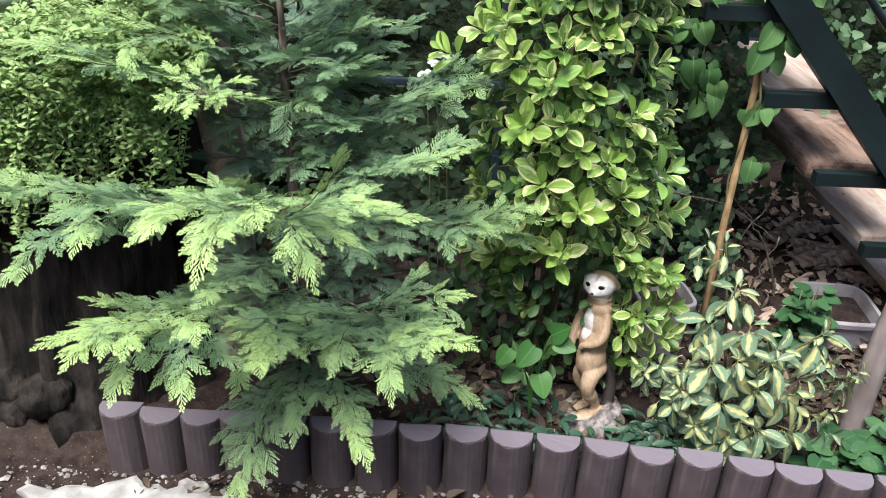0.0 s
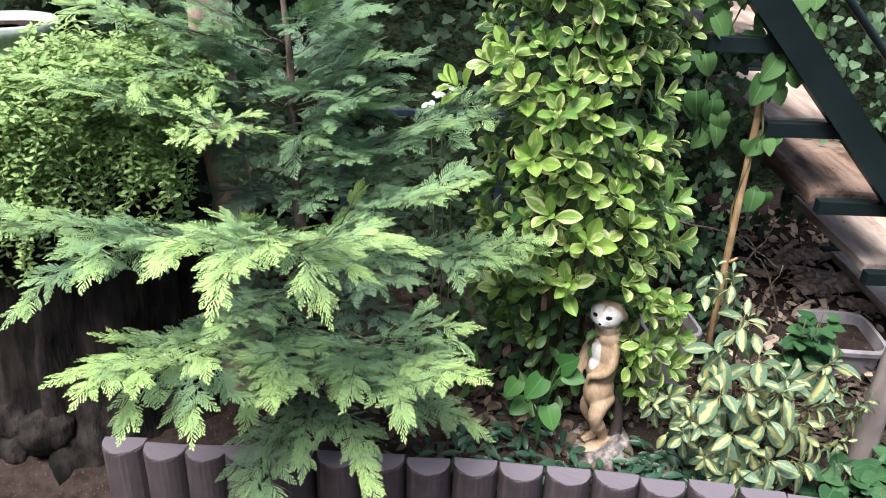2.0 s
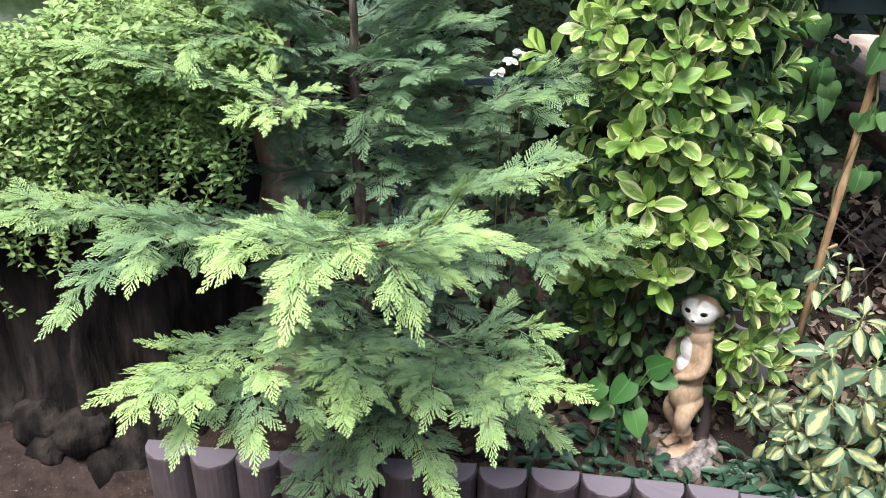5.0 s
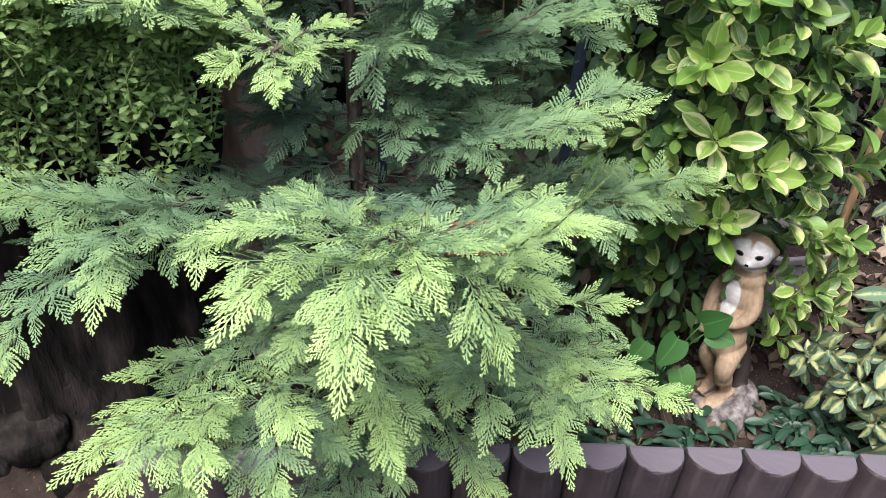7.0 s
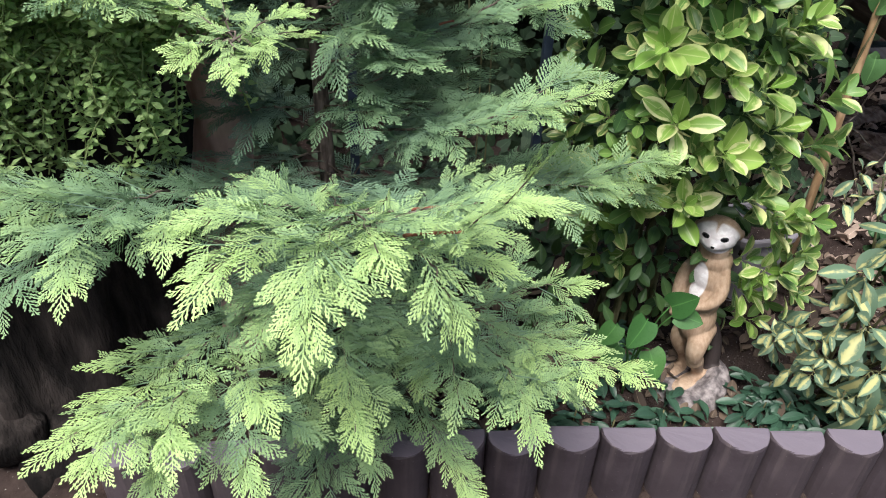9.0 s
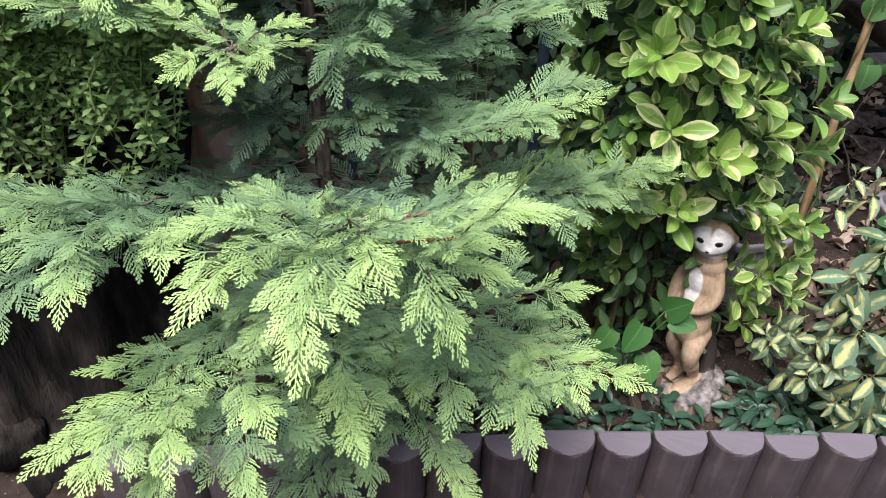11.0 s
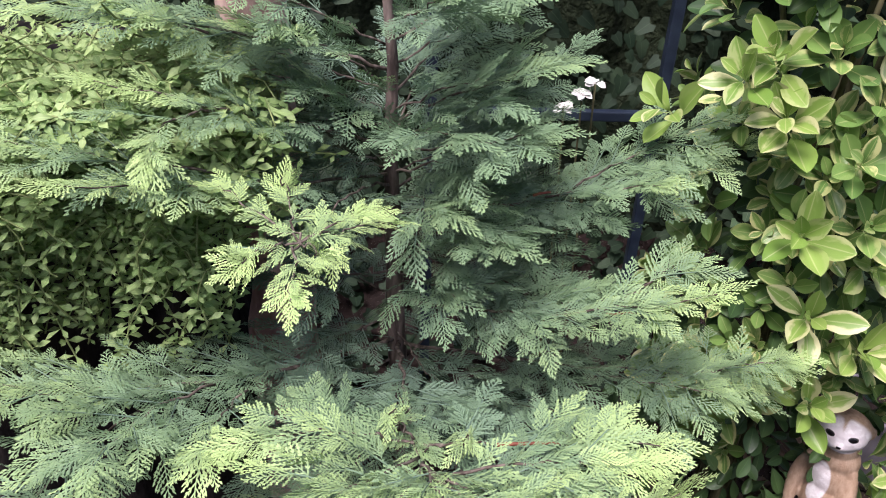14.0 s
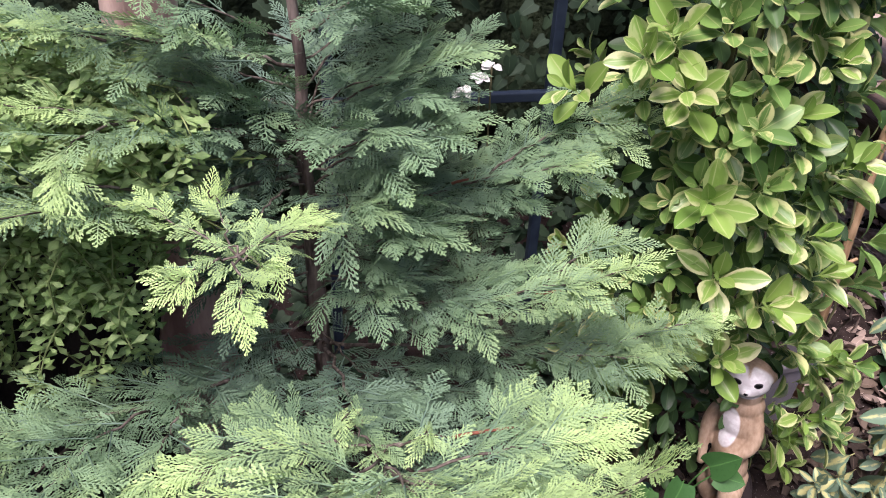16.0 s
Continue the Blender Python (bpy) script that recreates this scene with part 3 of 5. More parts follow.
    B((-0.6, 1.33, 0.585), (-0.66, 1.24, 0.64), (-0.68, 1.14, 0.6), spread=0.095, fresh=1.02, start=0.1, inner=0.7)
    B((-0.57, 1.35, 0.575), (-0.6, 1.25, 0.65), (-0.56, 1.15, 0.622), spread=0.095, fresh=1.02, start=0.1, inner=0.7)
    # low right bough
    B(T(0.38), (-0.16, 1.52, 0.48), (0.078, 1.282, 0.592), spread=0.135, fresh=1.02, start=0.4, thick=0.006, inner=0.6)
    B((-0.17, 1.55, 0.48), (-0.05, 1.57, 0.55), (0.072, 1.54, 0.54), spread=0.11, fresh=0.92, start=0.12, inner=0.5)
    B((-0.14, 1.47, 0.49), (-0.11, 1.34, 0.56), (-0.093, 1.258, 0.465), spread=0.095, fresh=0.95, start=0.1, inner=0.6)
    B((-0.19, 1.56, 0.47), (-0.21, 1.4, 0.56), (-0.2, 1.29, 0.5), spread=0.1, fresh=0.8, start=0.12, inner=0.4)
    B(T(0.32), (-0.28, 1.62, 0.46), (-0.24, 1.4, 0.43), spread=0.12, fresh=0.78, start=0.25, inner=0.42)
    # boughs that hang over the edging
    B(T(0.16), (-0.42, 1.52, 0.33), (-0.46, 1.31, 0.09), spread=0.12, fresh=0.82, start=0.4, inner=0.35)
    B(T(0.2), (-0.33, 1.58, 0.34), (-0.334, 1.39, 0.22), spread=0.11, fresh=0.65, start=0.3, inner=0.3)
    B(T(0.18), (-0.24, 1.5, 0.36), (-0.148, 1.305, 0.235), spread=0.1, fresh=0.9, start=0.35, inner=0.4)
    B(T(0.2), (-0.08, 1.66, 0.31), (0.11, 1.538, 0.225), spread=0.105, fresh=0.78, start=0.35, inner=0.35)
    B(T(0.26), (-0.2, 1.62, 0.37), (-0.05, 1.44, 0.33), spread=0.1, fresh=0.6, start=0.3, inner=0.3)
    # right tiers
    B(T(0.57), (-0.1, 1.73, 0.63), (0.255, 1.71, 0.675), spread=0.14, fresh=0.84, start=0.28, thick=0.0052, inner=0.34)
    B((0.02, 1.725, 0.64), (0.14, 1.77, 0.63), (0.245, 1.748, 0.575), spread=0.1, fresh=0.72, start=0.1, inner=0.46)
    B((-0.06, 1.73, 0.637), (0.05, 1.66, 0.68), (0.135, 1.63, 0.665), spread=0.105, fresh=0.77, start=0.1, inner=0.40)
    B((0.05, 1.722, 0.645), (0.16, 1.7, 0.7), (0.24, 1.69, 0.715), spread=0.08, fresh=0.81, start=0.1, inner=0.52)
    B(T(0.67), (-0.2, 1.67, 0.77), (0.075, 1.63, 0.882), spread=0.135, fresh=0.88, start=0.26, thick=0.005, inner=0.39)
    B((-0.11, 1.68, 0.79), (0.0, 1.725, 0.85), (0.06, 1.728, 0.868), spread=0.1, fresh=0.74, start=0.1, inner=0.46)
    B(T(0.74), (-0.25, 1.9, 0.78), (-0.02, 1.84, 0.85), spread=0.125, fresh=0.49, start=0.25, inner=0.28)
    B(T(0.83), (-0.15, 1.85, 0.86), (0.165, 1.865, 0.995), spread=0.155, fresh=0.8, start=0.3, thick=0.0048, inner=0.34)
    B((-0.13, 1.85, 0.9), (0.0, 1.87, 0.98), (0.14, 1.91, 1.03), spread=0.115, fresh=0.72, start=0.1, inner=0.45)
    B((-0.17, 1.85, 0.885), (-0.07, 1.77, 0.95), (0.01, 1.732, 0.972), spread=0.105, fresh=0.72, start=0.1, inner=0.46)
    B(T(0.95), (-0.25, 1.95, 0.98), (-0.065, 2.1, 1.07), spread=0.13, fresh=0.49, start=0.15, inner=0.28)
    B(T(0.9), (-0.28, 1.98, 0.92), (-0.16, 2.1, 0.88), spread=0.11, fresh=0.37, start=0.15, inner=0.25)
    B(T(1.0), (-0.32, 1.82, 1.07), (-0.24, 1.8, 1.1), spread=0.09, fresh=0.46, start=0.15, inner=0.28)
    B(T(1.06), (-0.3, 1.92, 1.13), (-0.17, 1.95, 1.2), spread=0.12, fresh=0.49, start=0.15, inner=0.28)
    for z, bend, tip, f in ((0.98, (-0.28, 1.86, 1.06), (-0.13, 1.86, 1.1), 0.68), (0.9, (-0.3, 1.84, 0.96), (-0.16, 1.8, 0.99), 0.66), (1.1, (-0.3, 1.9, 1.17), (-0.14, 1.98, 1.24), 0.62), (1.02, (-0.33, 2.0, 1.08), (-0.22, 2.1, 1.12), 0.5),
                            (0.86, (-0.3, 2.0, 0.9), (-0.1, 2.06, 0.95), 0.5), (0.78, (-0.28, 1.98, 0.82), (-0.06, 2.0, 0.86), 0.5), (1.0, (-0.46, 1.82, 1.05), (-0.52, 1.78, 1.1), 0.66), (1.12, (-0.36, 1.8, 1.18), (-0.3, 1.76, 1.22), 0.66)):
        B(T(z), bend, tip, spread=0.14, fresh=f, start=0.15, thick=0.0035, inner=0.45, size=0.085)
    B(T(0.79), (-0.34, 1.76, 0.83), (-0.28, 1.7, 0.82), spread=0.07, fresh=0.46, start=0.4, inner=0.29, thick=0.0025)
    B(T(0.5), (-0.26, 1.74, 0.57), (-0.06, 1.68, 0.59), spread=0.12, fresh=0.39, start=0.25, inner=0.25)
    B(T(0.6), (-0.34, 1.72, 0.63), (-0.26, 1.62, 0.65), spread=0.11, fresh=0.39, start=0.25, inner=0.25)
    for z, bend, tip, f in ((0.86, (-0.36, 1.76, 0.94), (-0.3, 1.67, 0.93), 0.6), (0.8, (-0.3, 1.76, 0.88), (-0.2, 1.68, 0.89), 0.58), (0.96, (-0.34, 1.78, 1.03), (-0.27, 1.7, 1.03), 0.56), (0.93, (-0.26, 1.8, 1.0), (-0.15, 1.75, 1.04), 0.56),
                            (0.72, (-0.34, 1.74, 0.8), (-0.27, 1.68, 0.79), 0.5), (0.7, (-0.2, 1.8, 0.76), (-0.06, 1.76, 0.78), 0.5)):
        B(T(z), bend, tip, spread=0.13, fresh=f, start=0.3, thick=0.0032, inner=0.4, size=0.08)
    # upper left
    B(T(1.065), (-0.55, 1.82, 1.14), (-0.82, 1.68, 1.2), spread=0.13, fresh=0.98, start=0.38, thick=0.0045, inner=0.45)
    B(T(0.95), (-0.53, 1.69, 1.07), (-0.76, 1.62, 1.15), spread=0.125, fresh=1.0, start=0.4, thick=0.004, inner=0.5)
    B(T(0.9), (-0.55, 1.69, 0.97), (-0.75, 1.47, 1.095), spread=0.125, fresh=0.95, start=0.32, thick=0.0045, inner=0.45)
    B(T(1.0), (-0.5, 1.8, 1.07), (-0.63, 1.71, 1.14), spread=0.12, fresh=0.75, start=0.3, inner=0.35)
    B(T(1.04), (-0.48, 1.78, 1.14), (-0.6, 1.68, 1.19), spread=0.12, fresh=0.8, start=0.3, inner=0.35)
    B((-0.6, 1.66, 1.01), (-0.76, 1.6, 1.07), (-0.93, 1.6, 1.08), spread=0.12, fresh=0.92, start=0.1, inner=0.5)
    B((-0.6, 1.69, 1.08), (-0.66, 1.6, 1.11), (-0.63, 1.54, 1.04), spread=0.085, fresh=0.9, start=0.12, inner=0.5)
    B((-0.62, 1.76, 1.15), (-0.74, 1.74, 1.2), (-0.9, 1.76, 1.2), spread=0.11, fresh=0.95, start=0.1, inner=0.5)
    B(T(1.1), (-0.52, 1.8, 1.19), (-0.7, 1.7, 1.27), spread=0.12, fresh=0.9, start=0.35, inner=0.4)
    B(T(0.93), (-0.46, 1.8, 0.97), (-0.53, 1.76, 1.0), spread=0.09, fresh=0.42, start=0.3, inner=0.25, thick=0.003)
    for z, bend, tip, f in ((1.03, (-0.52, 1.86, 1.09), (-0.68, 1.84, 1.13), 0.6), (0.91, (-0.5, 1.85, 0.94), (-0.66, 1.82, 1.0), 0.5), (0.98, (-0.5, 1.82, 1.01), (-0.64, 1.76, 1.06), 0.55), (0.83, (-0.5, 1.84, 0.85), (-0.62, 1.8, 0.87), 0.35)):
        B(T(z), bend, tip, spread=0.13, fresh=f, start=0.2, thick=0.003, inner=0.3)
    # the bright star of shoots that hangs before the trunk
    B(T(0.88), (-0.46, 1.72, 0.97), (-0.484, 1.47, 1.018), spread=0.06, fresh=0.8, start=0.66, thick=0.0036, inner=0.5, size=0.045)
    core = (-0.483, 1.5, 1.016)
    for mid, tip in (((-0.48, 1.42, 1.04), (-0.467, 1.332, 1.022)), ((-0.44, 1.52, 1.04), (-0.37, 1.56, 1.03)), ((-0.44, 1.57, 1.0), (-0.365, 1.68, 0.94)), ((-0.55, 1.54, 1.05), (-0.615, 1.6, 1.035)),
                     ((-0.5, 1.55, 1.05), (-0.53, 1.6, 1.08)), ((-0.53, 1.47, 1.02), (-0.565, 1.44, 0.985)), ((-0.45, 1.47, 1.02), (-0.42, 1.46, 0.975))):
        B(core, mid, tip, spread=0.05, fresh=1.08, start=0.12, thick=0.002, inner=0.85, size=0.042, gap=0.016, sag=0.15)
    # short inner and rear boughs, low fresh for old growth and painted-in shade
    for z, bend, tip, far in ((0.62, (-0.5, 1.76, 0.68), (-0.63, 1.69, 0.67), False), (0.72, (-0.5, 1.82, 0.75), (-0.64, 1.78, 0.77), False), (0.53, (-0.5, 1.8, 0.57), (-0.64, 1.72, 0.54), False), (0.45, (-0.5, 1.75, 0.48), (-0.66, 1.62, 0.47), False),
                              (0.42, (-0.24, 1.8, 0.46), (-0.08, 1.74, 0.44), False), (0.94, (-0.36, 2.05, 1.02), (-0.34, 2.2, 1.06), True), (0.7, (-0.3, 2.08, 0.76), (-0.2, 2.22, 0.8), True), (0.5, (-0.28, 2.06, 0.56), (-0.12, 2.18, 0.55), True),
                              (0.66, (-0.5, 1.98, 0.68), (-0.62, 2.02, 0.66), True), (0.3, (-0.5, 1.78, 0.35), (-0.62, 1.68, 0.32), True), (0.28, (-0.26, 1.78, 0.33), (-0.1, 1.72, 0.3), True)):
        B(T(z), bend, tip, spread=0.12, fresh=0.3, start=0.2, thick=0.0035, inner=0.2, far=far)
    for ends in (((-0.292, 1.262, 0.884), (-0.232, 1.214, 0.922)), ((-0.27, 1.425, 0.804), (-0.2, 1.425, 0.808)), ((-0.1, 1.668, 0.803), (-0.062, 1.664, 0.81)), ((-0.19, 1.842, 0.892), (-0.165, 1.838, 0.9))):
        v, t = tube(bezier(ends[0], (np.array(ends[0]) + np.array(ends[1])) / 2 + UP * 0.002, ends[1], 6), np.linspace(0.0024, 0.0017, 6), 7)
        part("twig", array_mesh("twig", v, t, M_REDTWIG), None, tree, "fresh reddish-brown twig")
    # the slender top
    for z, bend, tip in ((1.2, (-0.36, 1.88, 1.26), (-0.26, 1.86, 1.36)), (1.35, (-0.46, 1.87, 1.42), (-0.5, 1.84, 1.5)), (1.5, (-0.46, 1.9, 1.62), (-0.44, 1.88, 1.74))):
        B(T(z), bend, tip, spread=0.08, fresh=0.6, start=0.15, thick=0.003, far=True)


build_conifer()


# ---------------------------------------------------------------- leaves
def leaf_arrays(width=0.46, belly=0.58, fold=0.16, curl=0.25, nu=6, nv=4, stalk=0.12, notch=0.0, teeth=0.0, lobes=0.0):
    """A leaf one unit long along y, with its upper side to +z: corners, triangles, across (-1..1), along (0..1)."""
    v, ac, al, t = [], [], [], []
    for i in range(nu + 1):
        s = i / nu if notch else 1 - (1 - i / nu) ** 1.45
        if notch:
            w = width * (max(0.0, math.sin(math.pi * min(1, (0.12 + 0.88 * s) ** 0.72))) ** 0.75)
        else:
            w = width * (math.sin(math.pi * s ** (math.log(0.5) / math.log(belly))) ** 0.68)
        w = max(w, 0.012 if 0 < i < nu else 0.008)
        if teeth and 0 < i < nu:
            w *= 1 + teeth * (1 if i % 2 else -1)
        if lobes and 0 < i < nu:
            w *= 1 + lobes * math.sin(s * 9.0)
        for j in range(nv + 1):
            c = 2 * j / nv - 1
            y = stalk + (1 - stalk) * s
            if notch:
                y -= notch * abs(c) * (1 - s) ** 2
            v.append((c * w * 0.5, y, fold * abs(c) ** 1.4 * w - curl * s * s + 0.01 * math.sin(7 * s + c)))
            ac.append(c)
            al.append(s)
    for i in range(nu):
        for j in range(nv):
            a = i * (nv + 1) + j
            t += [(a, a + 1, a + nv + 2), (a, a + nv + 2, a + nv + 1)]
    n = len(v)
    v += [(-0.012, 0, 0), (0.012, 0, 0), (0.012, stalk + 0.02, 0.002), (-0.012, stalk + 0.02, 0.002)]
    t += [(n, n + 1, n + 2), (n, n + 2, n + 3)]
    return np.array(v), np.array(t), np.array(ac + [0] * 4), np.array(al + [0] * 4)


def leaf_frame(at, way, normal, length):
    way = Vector(unit(way))
    side = way.cross(Vector(unit(normal))).normalized()
    nor = side.cross(way)
    m = Matrix((side, way, nor)).transposed().to_4x4()
    return Matrix.Translation(Vector(at)) @ m @ Matrix.Diagonal((length, length, length, 1))


def apply(m, v):
    a = np.array(m)
    return v @ a[:3, :3].T + a[:3, 3]


class Leaves:
    """Gathers leaves: the first few hundred become pieces of their own, the rest one joined mesh."""

    def __init__(self, kits, mats, limit=300, name="leaf"):
        self.kits, self.mats, self.limit, self.name = kits, mats, limit, name
        self.items = []

    def add(self, at, way, normal, length, mat=0, rank=0.0, rng=random):
        self.items.append((rank, rng.randrange(len(self.kits)), mat, leaf_frame(at, way, normal, length)))

    def finish(self, thing, rest_label=""):
        self.items.sort(key=lambda e: e[0])
        meshes = {}
        for rank, kit, mat, m in self.items[:self.limit]:
            if (kit, mat) not in meshes:
                v, t, ac, al = self.kits[kit]
                meshes[kit, mat] = array_mesh(self.name, v, t, self.mats[mat], {"across": ac, "along": al})
            ob = new(self.name, meshes[kit, mat])
            ob.matrix_world = m
            hang(ob, thing)
        rest = self.items[self.limit:]
        for mat in range(len(self.mats)):
            pieces = [(apply(m, self.kits[kit][0]), *self.kits[kit][1:]) for _, kit, mt, m in rest if mt == mat]
            if pieces:
                v, t, ac, al = join(pieces)
                ob = new("foliage", array_mesh("foliage", v, t, self.mats[mat], {"across": ac, "along": al}))
                hang(ob, thing)
                tagged(ob, rest_label, kind="stuff")


def rosette(leaves, at, out, rng, size, count, mat, rank, flat=0.5, sag=0.10):
    """A whorl of leaves at a shoot's end, with a pair or two below it."""
    out = unit(out)
    side = unit(np.cross(out, (0.3, 0.1, 0.95)))
    other = np.cross(out, side)
    a0 = rng.uniform(0, 6.28)
    for i in range(count):
        k = i / max(1, count - 1)
        a = a0 + i * 2.4
        radial = math.cos(a) * side + math.sin(a) * other
        lean = flat + 0.55 * k + rng.uniform(-0.12, 0.12)
        way = unit(out * math.cos(lean) + radial * math.sin(lean) + np.array([0, 0, -sag * k]))
        nor = unit(out * math.sin(lean) - radial * math.cos(lean) + np.array([0, 0, 0.25]))
        nor = rotate(nor, way, rng.uniform(-22, 22))
        leaves.add(at - out * 0.012 * i * 0.6, way, nor, size * (0.55 + 0.5 * min(1, k * 1.6)) * rng.uniform(0.85, 1.15), mat, rank, rng)


# ---------------------------------------------------------------- pale-edged spindle bush
def build_spindle():
    rng = random.Random(11)
    bush = empty("spindle_bush", (0.33, 1.97, 0.0), "tall evergreen spindle bush with glossy leaves edged pale yellow", "bush")
    kits = [leaf_arrays(0.44, 0.62, f, c, 7) for f, c in ((0.12, 0.12), (0.2, 0.22), (0.26, 0.05), (0.1, 0.32), (0.3, 0.18))]
    leaves = Leaves(kits, [M_EUO, M_EUO_FRESH, M_EUO_SHADE], 300)
    for i in range(7):
        x0, y0 = 0.33 + rng.uniform(-0.09, 0.09), 1.97 + rng.uniform(-0.06, 0.06)
        top = (x0 + rng.uniform(-0.16, 0.16), y0 + rng.uniform(-0.12, 0.08), rng.uniform(1.0, 1.5))
        v, t = tube(bezier((x0, y0, -0.02), (x0 + rng.uniform(-0.1, 0.1), y0, 0.6), top, 12), np.linspace(0.011, 0.004, 12), 7)
        part("stem", array_mesh("stem", v, t, M_STEM), None, bush)
    # the outer shoots that stand out most
    shown = [(0.06, 1.80, 1.10), (0.22, 1.73, 1.01), (0.17, 1.73, 0.90), (0.27, 1.74, 0.91), (0.44, 1.77, 0.92), (0.54, 1.77, 0.78), (0.39, 1.75, 0.81), (0.33, 1.73, 0.69),
             (0.23, 1.74, 0.75), (0.29, 1.75, 0.56), (0.44, 1.76, 0.72), (0.46, 1.77, 0.56), (0.54, 1.77, 0.50), (0.33, 1.79, 1.13), (0.13, 1.79, 1.05), (0.25, 1.77, 1.08),
             (0.31, 1.77, 1.01), (0.55, 1.75, 0.38), (0.10, 1.81, 1.13), (0.19, 1.81, 1.14), (-0.02, 1.86, 1.03), (0.57, 1.79, 0.67), (0.13, 1.85, 0.50), (0.21, 1.81, 0.52)]
    axis = lambda z: np.array([0.33 - 0.06 * max(0, z - 0.8), 2.0, z])
    for n, p in enumerate(shown):
        p = np.array(p)
        out = unit((p - axis(p[2])) * (1, 1, 0) + np.array([0, -0.02, 0.24]))
        rosette(leaves, p, out, rng, rng.uniform(0.066, 0.08), rng.randint(7, 10), 1 if n % 2 == 0 or n in (7, 9) else 0, 0.0, 0.35)
    placed = [np.array(p) for p in shown]
    tries = 0
    while len(placed) < 250 and tries < 6000:
        tries += 1
        z = rng.uniform(0.3, 1.5)
        a = rng.uniform(-2.9, -0.2) if rng.random() < 0.85 else rng.uniform(0, 3.1)
        rx = 0.27 if z > 0.45 else 0.2
        ctr = axis(z)
        k = rng.uniform(0.72, 1.0)
        p = ctr + np.array([rx * k * math.cos(a), 0.25 * k * math.sin(a), 0])
        if z < 0.55 and p[0] < 0.5 and p[1] < 1.84:
            continue
        if min(np.linalg.norm(p - q) for q in placed) < 0.042:
            continue
        placed.append(p)
        out = unit((p - ctr) * (1, 1, 0) + np.array([0, 0, 0.15]))
        front = 0.5 if p[1] < 1.95 and z < 1.25 else 2.0
        rosette(leaves, p, out, rng, rng.uniform(0.05, 0.066), rng.randint(6, 9), 1 if rng.random() < 0.25 and k > 0.9 else 0, front + (1 - k), 0.45)
    for i in range(20):
        p = np.array([rng.uniform(0.48, 0.63), rng.uniform(1.73, 1.9), rng.uniform(0.14, 0.52)])
        rosette(leaves, p, unit((rng.uniform(-0.3, 0.6), -0.7, 0.35)), rng, rng.uniform(0.05, 0.066), rng.randint(5, 8), 1 if i % 3 == 0 else 0, 0.4, 0.5, 0.3)
    # inner leaves, painted dark with the bush's inner shade
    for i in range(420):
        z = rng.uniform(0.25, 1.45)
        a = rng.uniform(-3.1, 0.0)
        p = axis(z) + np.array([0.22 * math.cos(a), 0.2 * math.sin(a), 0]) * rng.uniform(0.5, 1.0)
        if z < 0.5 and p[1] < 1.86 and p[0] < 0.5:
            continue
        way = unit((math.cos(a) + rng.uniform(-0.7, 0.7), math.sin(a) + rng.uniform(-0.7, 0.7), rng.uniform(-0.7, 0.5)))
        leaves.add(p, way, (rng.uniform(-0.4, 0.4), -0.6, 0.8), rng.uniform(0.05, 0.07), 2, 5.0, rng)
    # dull lower leaves beside the statue, also with shade in their colour
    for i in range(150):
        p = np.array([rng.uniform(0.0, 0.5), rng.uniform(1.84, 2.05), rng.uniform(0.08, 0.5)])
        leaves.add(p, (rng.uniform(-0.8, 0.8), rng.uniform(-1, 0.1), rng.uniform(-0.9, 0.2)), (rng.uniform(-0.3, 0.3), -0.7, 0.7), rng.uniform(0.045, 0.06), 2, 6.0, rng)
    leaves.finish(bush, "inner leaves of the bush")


build_spindle()


